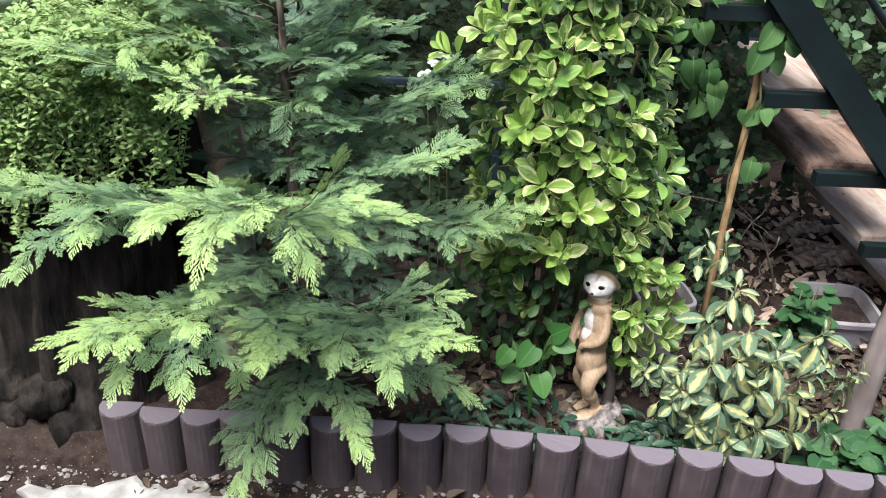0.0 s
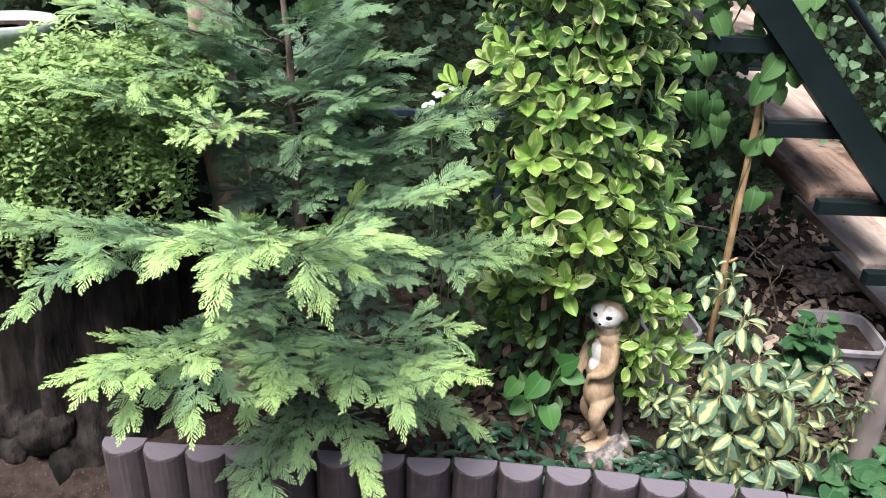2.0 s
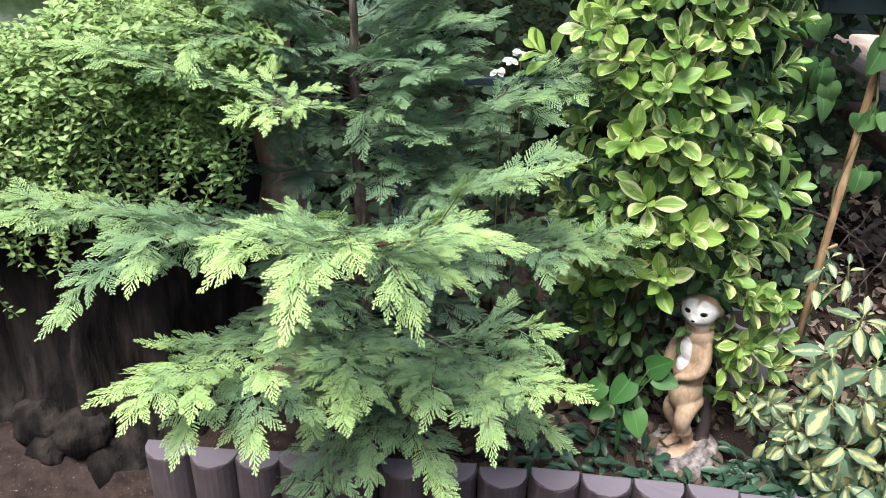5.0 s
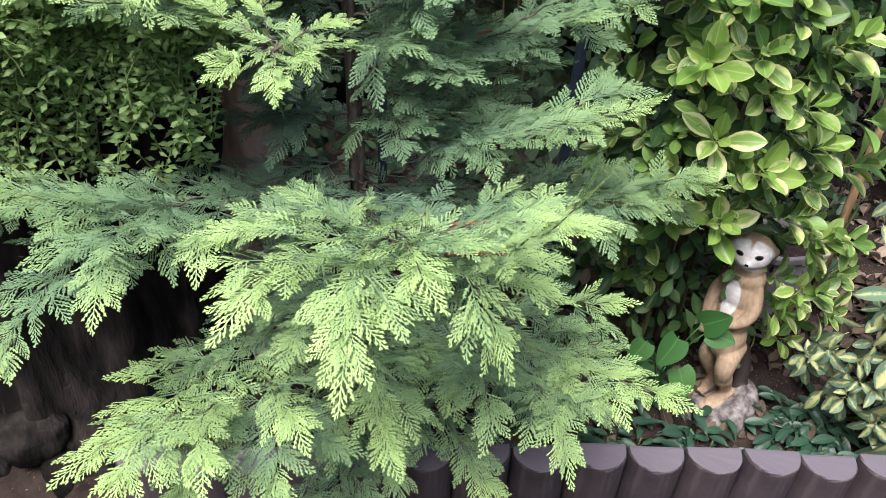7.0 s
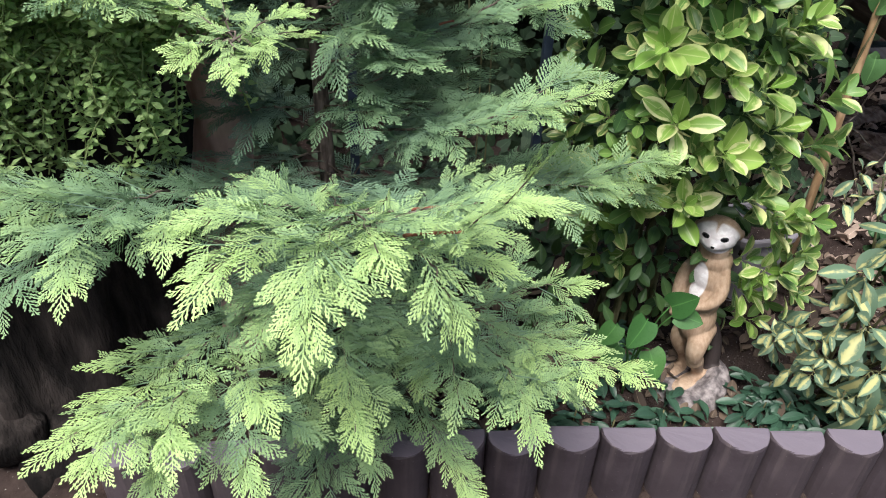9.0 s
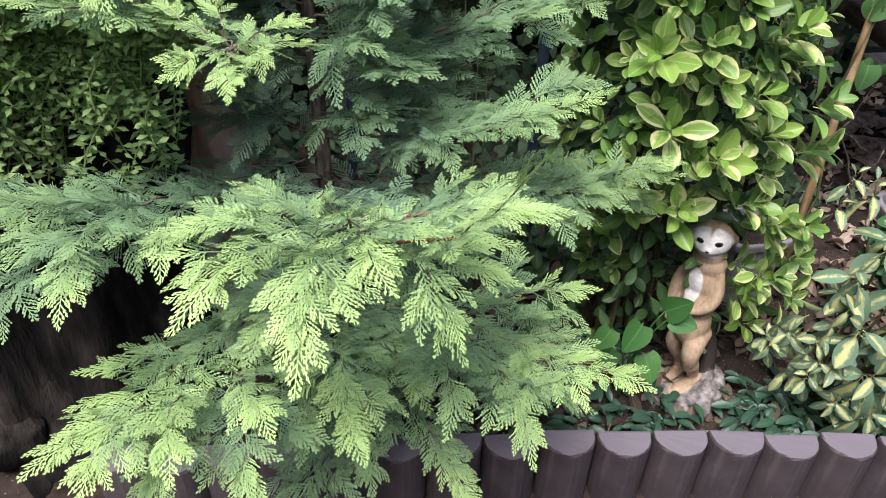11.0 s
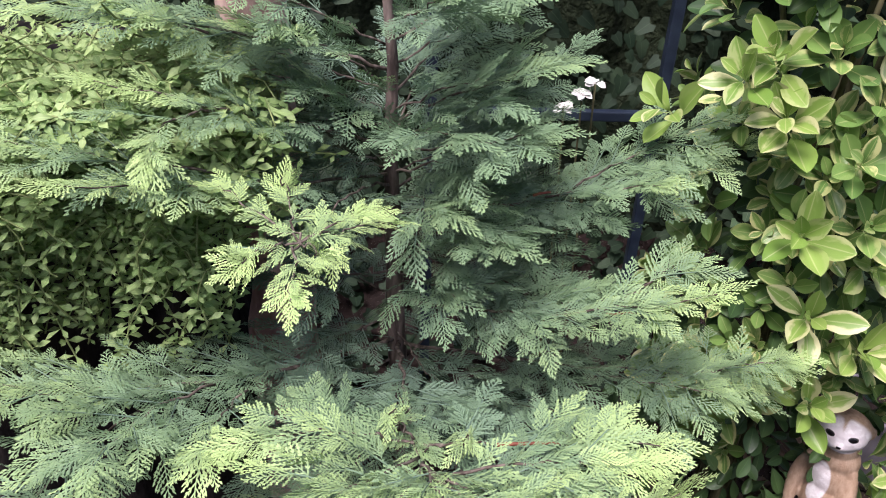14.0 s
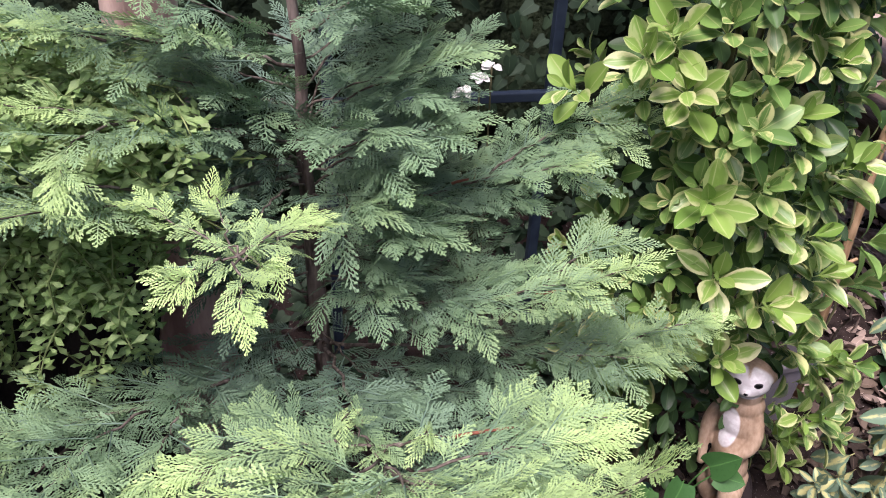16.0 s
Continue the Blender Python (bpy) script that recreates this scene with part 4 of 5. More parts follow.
# ---------------------------------------------------------------- golden-hearted shrub
def build_gold_shrub():
    rng = random.Random(23)
    bush = empty("variegated_shrub", (0.76, 1.7, 0.0), "low shrub with grey-green leaves splashed golden in the middle", "shrub")
    kits = [leaf_arrays(w, 0.57, f, c) for w, f, c in ((0.46, 0.12, 0.3), (0.42, 0.2, 0.5), (0.48, 0.22, 0.15), (0.42, 0.1, 0.65), (0.4, 0.28, 0.35))]
    leaves = Leaves(kits, [M_GOLD], 300)
    shown = [(0.725, 1.80, 0.58), (0.735, 1.7, 0.51), (0.78, 1.66, 0.42), (0.69, 1.7, 0.42), (0.685, 1.62, 0.34), (0.62, 1.62, 0.25), (0.87, 1.66, 0.35), (0.80, 1.58, 0.29), (0.715, 1.57, 0.25),
             (0.90, 1.6, 0.26), (0.965, 1.65, 0.29), (0.81, 1.53, 0.2), (0.66, 1.57, 0.17), (0.58, 1.69, 0.27), (1.0, 1.61, 0.19), (0.74, 1.6, 0.36), (0.83, 1.6, 0.36), (0.91, 1.56, 0.17), (0.74, 1.55, 0.15), (1.04, 1.7, 0.3), (1.1, 1.7, 0.23), (1.0, 1.72, 0.37)]
    for n, p in enumerate(shown):
        p = np.array(p)
        out = unit(p - np.array([0.77, 1.76, 0.1]) + np.array([0, -0.05, 0.1]))
        small = n in (0, 5, 12, 13, 14, 19, 20)
        rosette(leaves, p, out, rng, 0.054 if small else rng.uniform(0.074, 0.104), rng.randint(6, 9), 0, 0.0, 0.5, 1.7)
        for q in range(2 if small else 1):
            off = np.array([rng.uniform(-0.06, 0.06), rng.uniform(-0.01, 0.04), rng.uniform(-0.06, 0.03)])
            rosette(leaves, p + off, unit(out + np.array([rng.uniform(-0.6, 0.6), rng.uniform(-0.4, 0.2), rng.uniform(-0.3, 0.5)])), rng, rng.uniform(0.036, 0.056), rng.randint(5, 8), 0, 1.0, 0.5, 1.4)
        foot = (0.77 + rng.uniform(-0.05, 0.05), 1.72 + rng.uniform(-0.03, 0.05), 0.0)
        v, t = tube(bezier(foot, (np.array(foot) + p) / 2 + np.array([0, 0, 0.06]), p, 9), np.linspace(0.005, 0.0022, 9), 6)
        part("stem", array_mesh("stem", v, t, M_STEM), None, bush)
    for i in range(95):
        a, e = rng.uniform(0, 6.28), rng.uniform(0.2, 1.0)
        p = np.array([0.78 + 0.2 * e * math.cos(a), 1.7 + 0.12 * e * math.sin(a), rng.uniform(0.08, 0.5 - 0.25 * e)])
        leaves.add(p, (math.cos(a), math.sin(a) - 0.3, rng.uniform(-1.4, 0.0)), (rng.uniform(-0.4, 0.4), -0.6, 0.8), rng.uniform(0.04, 0.07), 0, 5.0, rng)
    leaves.finish(bush, "inner leaves of the shrub")


build_gold_shrub()


# ---------------------------------------------------------------- old stump, trailing plant, pot
def build_stump():
    rng = np.random.default_rng(3)
    sides, rows = 88, 46
    v, t = [], []
    for i in range(rows):
        z = -0.06 + 1.02 * i / (rows - 1)
        for j in range(sides):
            a = 2 * math.pi * j / sides
            ridge = 0.075 * abs(noise.noise((math.cos(a) * 4.5, math.sin(a) * 4.5, z * 0.9))) + 0.042 * noise.noise((math.cos(a) * 9, math.sin(a) * 9, z * 2.5)) + 0.012 * noise.noise((math.cos(a) * 25, math.sin(a) * 25, z * 14))
            flare = 0.10 * math.exp(-max(0, z) / 0.09) * (0.6 + 0.9 * noise.noise((math.cos(a) * 2.2, math.sin(a) * 2.2, 7)))
            r = 0.34 + ridge + flare - 0.05 * z
            v.append((-1.06 + r * 1.05 * math.cos(a), 2.10 + r * math.sin(a), z))
    for i in range(rows - 1):
        for j in range(sides):
            a, b = i * sides + j, i * sides + (j + 1) % sides
            t += [(a, b, b + sides), (a, b + sides, a + sides)]
    v.append((-1.06, 2.10, 0.93))
    for j in range(sides):
        t.append((len(v) - 1, (rows - 1) * sides + j, (rows - 1) * sides + (j + 1) % sides))
    stump = empty("old_stump", (-1.06, 2.10, -0.03), "thick dark furrowed old tree stump with a burl at its foot", "tree stump")
    part("trunk", array_mesh("trunk", v, t, M_STUMP), None, stump)
    for c, r, s in (((-1.075, 1.69, 0.085), 0.066, 1), ((-0.94, 1.76, 0.05), 0.045, 2), ((-1.2, 1.74, 0.06), 0.07, 3), ((-0.85, 1.83, 0.03), 0.04, 4), ((-1.17, 1.70, 0.0), 0.06, 5)):
        bm = bmesh.new()
        bmesh.ops.create_icosphere(bm, subdivisions=4, radius=r)
        for q in bm.verts:
            k = 1 + 0.28 * noise.noise(q.co * 18 + Vector((s, 0, 0))) + 0.12 * noise.noise(q.co * 50)
            q.co = Vector((q.co.x * 1.1, q.co.y * 0.8, q.co.z)) * k + Vector(c)
        ob = part("burl", from_bm("burl", bm, M_STUMP, True), None, stump, "rounded knotty burl")


build_stump()


def build_snag():
    pts = bezier((-0.62, 2.03, -0.03), (-0.60, 2.02, 0.7), (-0.64, 2.0, 1.6), 26)
    v, t = tube(pts, np.linspace(0.075, 0.045, 26), 20)
    for p in v:
        p += 0.02 * np.array(noise.noise_vector(Vector(p * 9))) + 0.005 * np.array(noise.noise_vector(Vector(p * 30)))
    ob = new("old_tree", array_mesh("old_tree", v, t, M_PINKBARK))
    tagged(ob, "old bare tree with rough pinkish tan bark behind the conifer", "tree")


build_snag()


def build_trailing():
    rng = random.Random(31)
    plant = empty("trailing_plant", (-1.0, 1.9, 0.95), "dense light green trailing plant hanging over the old stump", "plant")
    lv = leaf_arrays(0.4, 0.55, 0.12, 0.2, 2, 2, 0.1)
    pieces, stems = [], []
    count = 0
    for i in range(540):
        x = rng.uniform(-1.55, -0.6)
        back = rng.random()
        start = np.array([x, 1.78 + 0.35 * back, 0.97 + 0.1 * math.sin(back * 3.0) + rng.uniform(-0.03, 0.05)])
        if x < -0.98:
            start[2] -= 0.1
        front = np.array([x + rng.uniform(-0.05, 0.05), 1.70 + rng.uniform(-0.05, 0.05) + 0.1 * max(0, -x - 1.15), start[2] + rng.uniform(-0.06, 0.04)])
        drop = rng.uniform(0.05, 0.40) * (1.0 if x < -0.82 else 0.8)
        end = front + np.array([rng.uniform(-0.05, 0.05), rng.uniform(-0.02, 0.06), -drop])
        if i % 5 < 2:
            end = front + np.array([rng.uniform(-0.12, 0.12), rng.uniform(-0.07, 0.05), rng.uniform(-0.12, 0.08)])
        path = bezier(start, front + np.array([0, -0.03, 0.03]), end, 16)
        wave = rng.uniform(0, 6.28)
        path += np.array([[0.045 * math.sin(wave + 7 * k / 15) + rng.gauss(0, 0.004), 0.02 * math.cos(wave * 2 + 6 * k / 15) - 0.03 * (i % 4) / 3 * k / 15, rng.gauss(0, 0.004)] for k in range(16)])
        stems.append(tube(path, 0.0014, 4, False))
        for s in np.arange(0.1, 1.0, 0.0125 / max(0.1, np.linalg.norm(end - start))):
            p = np.array([np.interp(s * 15, np.arange(16), path[:, k]) for k in range(3)])
            a = rng.uniform(0, 6.28)
            for d in (0, 2.1, 4.2):
                way = unit((math.cos(a + d), math.sin(a + d) - 0.25, rng.uniform(-0.5, 0.9)))
                m = leaf_frame(p, way, (rng.uniform(-0.8, 0.8), -0.6, 0.8), rng.uniform(0.014, 0.028))
                pieces.append((apply(m, lv[0]), *lv[1:]))
    v, t, ac, al = join(pieces)
    ob = new("foliage", array_mesh("foliage", v, t, M_TRAIL, {"across": ac, "along": al}))
    tagged(hang(ob, plant), "countless small oval leaves", kind="stuff")
    v, t = join(stems)
    tagged(part("stem", array_mesh("stem", v, t, M_TRAIL_STEM), None, plant), kind="stuff")


build_trailing()


def build_pot():
    pot = empty("ceramic_pot", (-1.15, 2.05, 0.89), "white and pale green glazed ceramic pot on the stump", "plant pot")
    prof = [(0.0, 0.0), (0.085, 0.0), (0.1, 0.05), (0.118, 0.11), (0.128, 0.15), (0.137, 0.152), (0.139, 0.172), (0.132, 0.177), (0.122, 0.172), (0.115, 0.14), (0.0, 0.135)]
    v, t = lathe([(r * 0.9, z * 1.2) for r, z in prof], 48)
    v = v + np.array([-1.15, 2.05, 0.89])
    part("body", array_mesh("body", v, t, M_GLAZE), None, pot)
    v, t = lathe([(0.0, 0.0), (0.06, 0.006), (0.104, 0.0), (0.104, -0.02), (0.0, -0.02)], 32, 0.01)
    v = v + np.array([-1.15, 2.05, 0.89 + 0.19])
    part("soil", array_mesh("soil", v, t, M_GROUND), None, pot, "dark potting soil")


build_pot()


# ---------------------------------------------------------------- statue
def statue_material():
    """Hand-painted resin: tan coat, pale bib and face, dark eyes and tail, grey rock, from painted masks on the mesh."""
    k = Mat("painted_resin", 0.6, 0.35)
    p = k.coord()
    fur = k.noise(150, 4, k.stretch(p, 1, 1, 0.35))
    c = k.mix(k.band(fur, 0.3, 0.72), (0.31, 0.205, 0.135), (0.42, 0.3, 0.215))
    c = k.mix(k.math("MULTIPLY", k.band(k.noise(22, 4, p), 0.5, 0.7), 0.5), c, (0.5, 0.385, 0.29))
    c = k.mix(k.band(k.attr("pale"), 0.3, 0.7), c, k.mix(k.band(k.noise(60, 3, p), 0.4, 0.7), (0.62, 0.57, 0.58), (0.8, 0.77, 0.78)))
    c = k.mix(k.band(k.attr("dark"), 0.35, 0.65), c, (0.035, 0.026, 0.026))
    c = k.mix(k.band(k.attr("eye"), 0.4, 0.6), c, (0.006, 0.006, 0.007))
    stone = k.mix(k.band(k.noise(45, 6, p), 0.35, 0.68), (0.075, 0.062, 0.066), (0.3, 0.26, 0.26))
    c = k.mix(k.band(k.attr("rock"), 0.4, 0.6), c, stone)
    rough = k.math("SUBTRACT", 0.62, k.math("MULTIPLY", k.attr("eye"), 0.45))
    k.put(k.b.inputs["Roughness"], rough)
    return k.colour(c).bump(k.math("ADD", fur, k.noise(260, 4, p)), 0.35, 0.0025).m


def build_statue():
    """A standing animal figure on a rock: rounded forms melted into one mesh, with painted masks."""
    balls = []

    def ball(c, r, turn=(0, 0, 0)):
        m = Matrix.Translation(Vector(c)) @ Euler([radians(a) for a in turn]).to_matrix().to_4x4() @ Matrix.Diagonal((*r, 1))
        balls.append(m)

    def limb(points, radii):
        path = bezier(*points, 12)
        for q, r in zip(path, np.interp(np.linspace(0, 1, 12), np.linspace(0, 1, len(radii)), radii)):
            ball(q, (r, r, r))

    # trunk of the body, turned a little further than the head
    ball((0, 0.01, 0.178), (0.034, 0.036, 0.045))
    ball((0, -0.008, 0.2), (0.036, 0.042, 0.04))
    ball((0, -0.004, 0.205), (0.041, 0.043, 0.055))
    ball((0, -0.003, 0.262), (0.041, 0.04, 0.06))
    ball((0, 0.004, 0.32), (0.044, 0.038, 0.055))
    ball((0, 0.006, 0.365), (0.043, 0.035, 0.036))
    ball((0, 0.002, 0.40), (0.036, 0.033, 0.035))
    ball((0, -0.006, 0.195), (0.039, 0.043, 0.055))
    # arms
    limb(((0.034, 0.0, 0.348), (0.06, -0.012, 0.27), (0.012, -0.05, 0.262)), (0.014, 0.0165, 0.016, 0.0135, 0.010))
    ball((0.006, -0.053, 0.254), (0.009, 0.008, 0.012))
    limb(((-0.034, 0.0, 0.348), (-0.062, -0.02, 0.30), (-0.036, -0.05, 0.232)), (0.014, 0.016, 0.015, 0.0125, 0.010))
    ball((-0.036, -0.053, 0.222), (0.009, 0.009, 0.012))
    # legs: one knee forward, the other leg behind
    limb(((0.02, 0.008, 0.175), (0.036, -0.062, 0.15), (0.026, -0.02, 0.098)), (0.025, 0.024, 0.021, 0.0185))
    limb(((0.026, -0.022, 0.1), (0.024, 0.006, 0.07), (0.022, 0.012, 0.036)), (0.022, 0.017, 0.0145, 0.014))
    ball((0.02, -0.018, 0.026), (0.015, 0.042, 0.012), (-4, 0, 0))
    for dx in (-0.008, 0.0, 0.008):
        ball((0.02 + dx, -0.055, 0.021), (0.0045, 0.010, 0.005))
    limb(((-0.02, 0.012, 0.165), (-0.036, -0.03, 0.14), (-0.026, 0.006, 0.09)), (0.025, 0.023, 0.02, 0.0175))
    limb(((-0.026, 0.006, 0.09), (-0.026, 0.026, 0.06), (-0.024, 0.022, 0.034)), (0.018, 0.015, 0.013, 0.013))
    ball((-0.024, -0.006, 0.026), (0.014, 0.036, 0.011))
    # tail down to the rock
    limb(((0.014, 0.05, 0.16), (0.03, 0.062, 0.11), (0.034, 0.045, 0.05)), (0.014, 0.017, 0.018, 0.017))
    # head, turned back towards the path
    turn_head = Matrix.Translation((0.0, -0.002, 0.44)) @ Euler((radians(4), 0, radians(23))).to_matrix().to_4x4()
    first = len(balls)
    ball((0, 0.002, 0.002), (0.047, 0.043, 0.029))
    ball((0, -0.012, -0.004), (0.043, 0.036, 0.032))
    ball((0, -0.033, -0.012), (0.023, 0.018, 0.0155))
    ball((0, -0.046, -0.012), (0.010, 0.008, 0.0075))
    for sx in (-1, 1):
        ball((sx * 0.045, 0.010, -0.004), (0.0075, 0.011, 0.0145), (0, sx * 12, 0))
        ball((sx * 0.018, -0.038, 0.008), (0.009, 0.005, 0.0065))
    for i in range(first, len(balls)):
        balls[i] = turn_head @ balls[i]
    bm = bmesh.new()
    for m in balls:
        bmesh.ops.create_icosphere(bm, subdivisions=3, radius=1, matrix=m)
    # the rock, higher behind the tail
    rock = bmesh.new()
    bmesh.ops.create_icosphere(rock, subdivisions=4, radius=1)
    for q in rock.verts:
        k = 1 + 0.2 * noise.noise(q.co * 2.6) + 0.08 * noise.noise(q.co * 8)
        q.co = Vector((q.co.x * 0.1 * k, q.co.y * 0.11 * k - 0.006, min(q.co.z * 0.07 * k - 0.02, 0.027)))
        q.co.z += 0.036 * max(0.0, min(1.0, (q.co.x + q.co.y * 0.9 - 0.02) / 0.06)) * (1 if q.co.z > -0.04 else 0)
    me = bpy.data.meshes.new("rock")
    rock.to_mesh(me)
    rock.free()
    bm.from_mesh(me)
    bpy.data.meshes.remove(me)
    raw = from_bm("meerkat_statue", bm, None)
    ob = new("meerkat_statue", raw)
    mod = ob.modifiers.new("melt", "REMESH")
    mod.mode, mod.voxel_size, mod.use_smooth_shade = "VOXEL", 0.0032, True
    mod = ob.modifiers.new("soften", "SMOOTH")
    mod.factor, mod.iterations = 0.5, 5
    done = bpy.data.meshes.new_from_object(ob.evaluated_get(bpy.context.evaluated_depsgraph_get()))
    ob.modifiers.clear()
    ob.data = done
    bpy.data.meshes.remove(raw)
    done.name = "meerkat_statue"
    done.materials.clear()
    done.materials.append(statue_material())
    v = np.zeros(len(done.vertices) * 3, dtype=np.float32)
    done.vertices.foreach_get("co", v)
    v = v.reshape(-1, 3).astype(float)
    h = apply(turn_head.inverted(), v)
    soft = lambda d, edge: 1 / (1 + np.exp(np.clip(d / edge, -30, 30)))
    egg = lambda q, c, r: np.sqrt((((q - np.array(c)) / np.array(r)) ** 2).sum(1)) - 1
    # pale face and cheeks below a tan crown, pale bib
    face = soft(egg(h, (0, -0.05, -0.002), (0.058, 0.07, 0.038)), 0.08) * soft(0.395 - v[:, 2], 0.003)
    stripe = soft(np.abs(h[:, 0]) - 0.004, 0.0015) * soft(0.016 - h[:, 2], 0.003)
    bib = soft(egg(v, (-0.004, -0.046, 0.322), (0.024, 0.035, 0.05)), 0.08)
    patches = np.max([soft(egg(h, (sx * 0.0205, -0.05, 0.0085), (0.0104, 0.02, 0.0064)), 0.1) for sx in (-1, 1)], axis=0)
    eyes = np.max([soft(egg(h, (sx * 0.0195, -0.05, 0.008), (0.008, 0.02, 0.0053)), 0.1) for sx in (-1, 1)] + [soft(egg(h, (0, -0.055, -0.0105), (0.005, 0.007, 0.003)), 0.1)], axis=0)
    spine = bezier((0.014, 0.05, 0.16), (0.03, 0.062, 0.11), (0.034, 0.045, 0.05), 12)
    tail = soft(np.min([np.linalg.norm(v - q, axis=1) for q in spine], axis=0) - 0.0205, 0.001)
    leg = np.min([np.linalg.norm((v - np.array(q)) / np.array(r), axis=1) for q, r in (((0.02, -0.02, 0.03), (0.02, 0.052, 0.018)), ((-0.024, -0.006, 0.03), (0.018, 0.045, 0.018)), ((0.023, 0.004, 0.06), (0.022, 0.03, 0.045)), ((-0.026, 0.016, 0.06), (0.02, 0.026, 0.04)))], axis=0)
    base = soft(v[:, 2] - 0.075, 0.002) * soft(1.02 - leg, 0.03) * (1 - tail)
    for key, values in (("pale", np.maximum(face * (1 - 0.7 * stripe), bib)), ("dark", np.maximum(tail, patches * 0.9)), ("eye", eyes), ("rock", base)):
        a = done.attributes.new(key, "FLOAT", "POINT")
        a.data.foreach_set("value", values.astype(np.float32))
    ob.matrix_world = pose(0.434, 1.80, -0.004, -3, -5, -57) @ Matrix.Diagonal((1.02, 1.0, 0.975, 1))
    tagged(ob, "painted tan meerkat garden statue standing on a grey rock base", "statue")


build_statue()


# ---------------------------------------------------------------- stair
def build_stair():
    stair = empty("garden_stair", (1.2, 2.3, 0.0), "dark green steel garden stair with weathered wooden treads", "stair")
    rise, run = 0.235, 0.2080
    near, wide = 2.15, 0.75

    def stringer(y, name):
        a, b = Vector((1.95, y, -0.021)), Vector((0.2, y, 1.867))
        d = (b - a).normalized()
        up = Vector((0, 1, 0)).cross(d)
        if up.z < 0:
            up = -up
        length = (b - a).length
        bm = bmesh.new()
        half, flange, web = 0.042, 0.05, 0.006
        outline = [(0, -half), (flange, -half), (flange, -half + web), (web, -half + web), (web, half - web), (flange, half - web), (flange, half), (0, half)]
        ends = [[bm.verts.new((k * length / 2, q, z)) for q, z in outline] for k in (-1, 1)]
        for i in range(8):
            bm.faces.new((ends[0][i], ends[0][(i + 1) % 8], ends[1][(i + 1) % 8], ends[1][i]))
        bm.faces.new(ends[0][::-1])
        bm.faces.new(ends[1])
        m = Matrix((d, Vector((0, 1, 0)), up)).transposed().to_4x4()
        m.translation = (a + b) / 2
        bm.transform(m)
        bmesh.ops.recalc_face_normals(bm, faces=bm.faces[:])
        part(name, bm, M_STEEL, stair)

    stringer(near, "stringer")
    stringer(near + wide, "stringer")
    for n in range(-1, 6):
        x0, z = 1.306 - run * n, 0.355 + rise * n
        bm = box_bm(0.26, 0.035, 0.042, 0.002, (x0 + 0.13, near + 0.045, z + 0.021))
        part("bracket", bm, M_STEEL, stair)
        bm = box_bm(0.26, 0.035, 0.042, 0.002, (x0 + 0.13, near + wide - 0.045, z + 0.021))
        part("bracket", bm, M_STEEL, stair)
        rough = n == 1
        thick = 0.055 if rough else 0.032
        deep, x_mid = (0.31, x0 + 0.155) if rough else (0.28, x0 + 0.165)
        bm = box_bm(deep, wide - 0.17, thick, 0.012 if rough else 0.004, (x_mid, near + wide / 2 + 0.015, z + 0.04 - thick / 2 + (0.012 if rough else 0)))
        bmesh.ops.subdivide_edges(bm, edges=[e for e in bm.edges if e.calc_length() > 0.2], cuts=14, use_grid_fill=True)
        k = 3.0 if rough else 1.0
        for q in bm.verts:
            q.co.z += 0.002 * k * noise.noise(q.co * 14)
            q.co.x += 0.004 * k * noise.noise(q.co * 9 + Vector((5, 0, 0)))
        part("tread", bm, M_BARKTREAD if rough else M_TREAD, stair, "rough split-log tread" if rough else "")
    v, t = tube([(1.75, near - 0.05, 0.455), (0.3, near - 0.05, 1.92)], 0.011, 12)
    part("handrail", array_mesh("handrail", v, t, M_STEEL), None, stair, "thin round dark handrail")
    for x in (1.62, 0.55):
        z = 0.455 + (1.75 - x) * 1.0103
        v, t = tube([(x, near - 0.02, z - 0.13), (x, near - 0.05, z)], 0.008, 10)
        part("baluster", array_mesh("baluster", v, t, M_STEEL), None, stair)


build_stair()


# ---------------------------------------------------------------- frame, cane with vine, slim trunk, planters
def build_frame():
    fr = empty("metal_frame", (-0.1, 2.42, 0.0), "dark blue painted metal plant frame behind the conifer", "plant support")
    for x, y in ((-0.34, 2.36), (0.16, 2.42)):
        part("post", box_bm(0.024, 0.024, 1.6, 0.003, (x, y, 0.75)), M_BLUESTEEL, fr)
    part("rail", box_bm(0.5, 0.02, 0.022, 0.003, (-0.09, 2.375, 0.80)), M_BLUESTEEL, fr)


build_frame()


def build_flowers():
    rng = random.Random(8)
    fl = empty("white_flower", (-0.02, 2.3, 0.8), "small white flower heads on thin stems", "flower")
    for c in ((-0.045, 2.27, 0.885), (-0.075, 2.29, 0.85), (-0.02, 2.28, 0.905)):
        pieces = []
        kit = leaf_arrays(0.8, 0.6, 0.3, 0.3, 3, 2)
        for i in range(12):
            a = rng.uniform(0, 6.28)
            m = leaf_frame(c, (math.cos(a), math.sin(a) - 0.4, rng.uniform(-0.2, 0.9)), (0, -0.5, 0.8), rng.uniform(0.014, 0.024))
            pieces.append((apply(m, kit[0]), kit[1]))
        v, t = join(pieces)
        part("flower_head", array_mesh("flower_head", v, t, M_PETAL), None, fl)
        v, t = tube(bezier((c[0] + 0.03, 2.36, 0.0), (c[0] + 0.03, 2.36, 0.6), c, 10), 0.0022, 5)
        part("stem", array_mesh("stem", v, t, M_STEM), None, fl)


build_flowers()


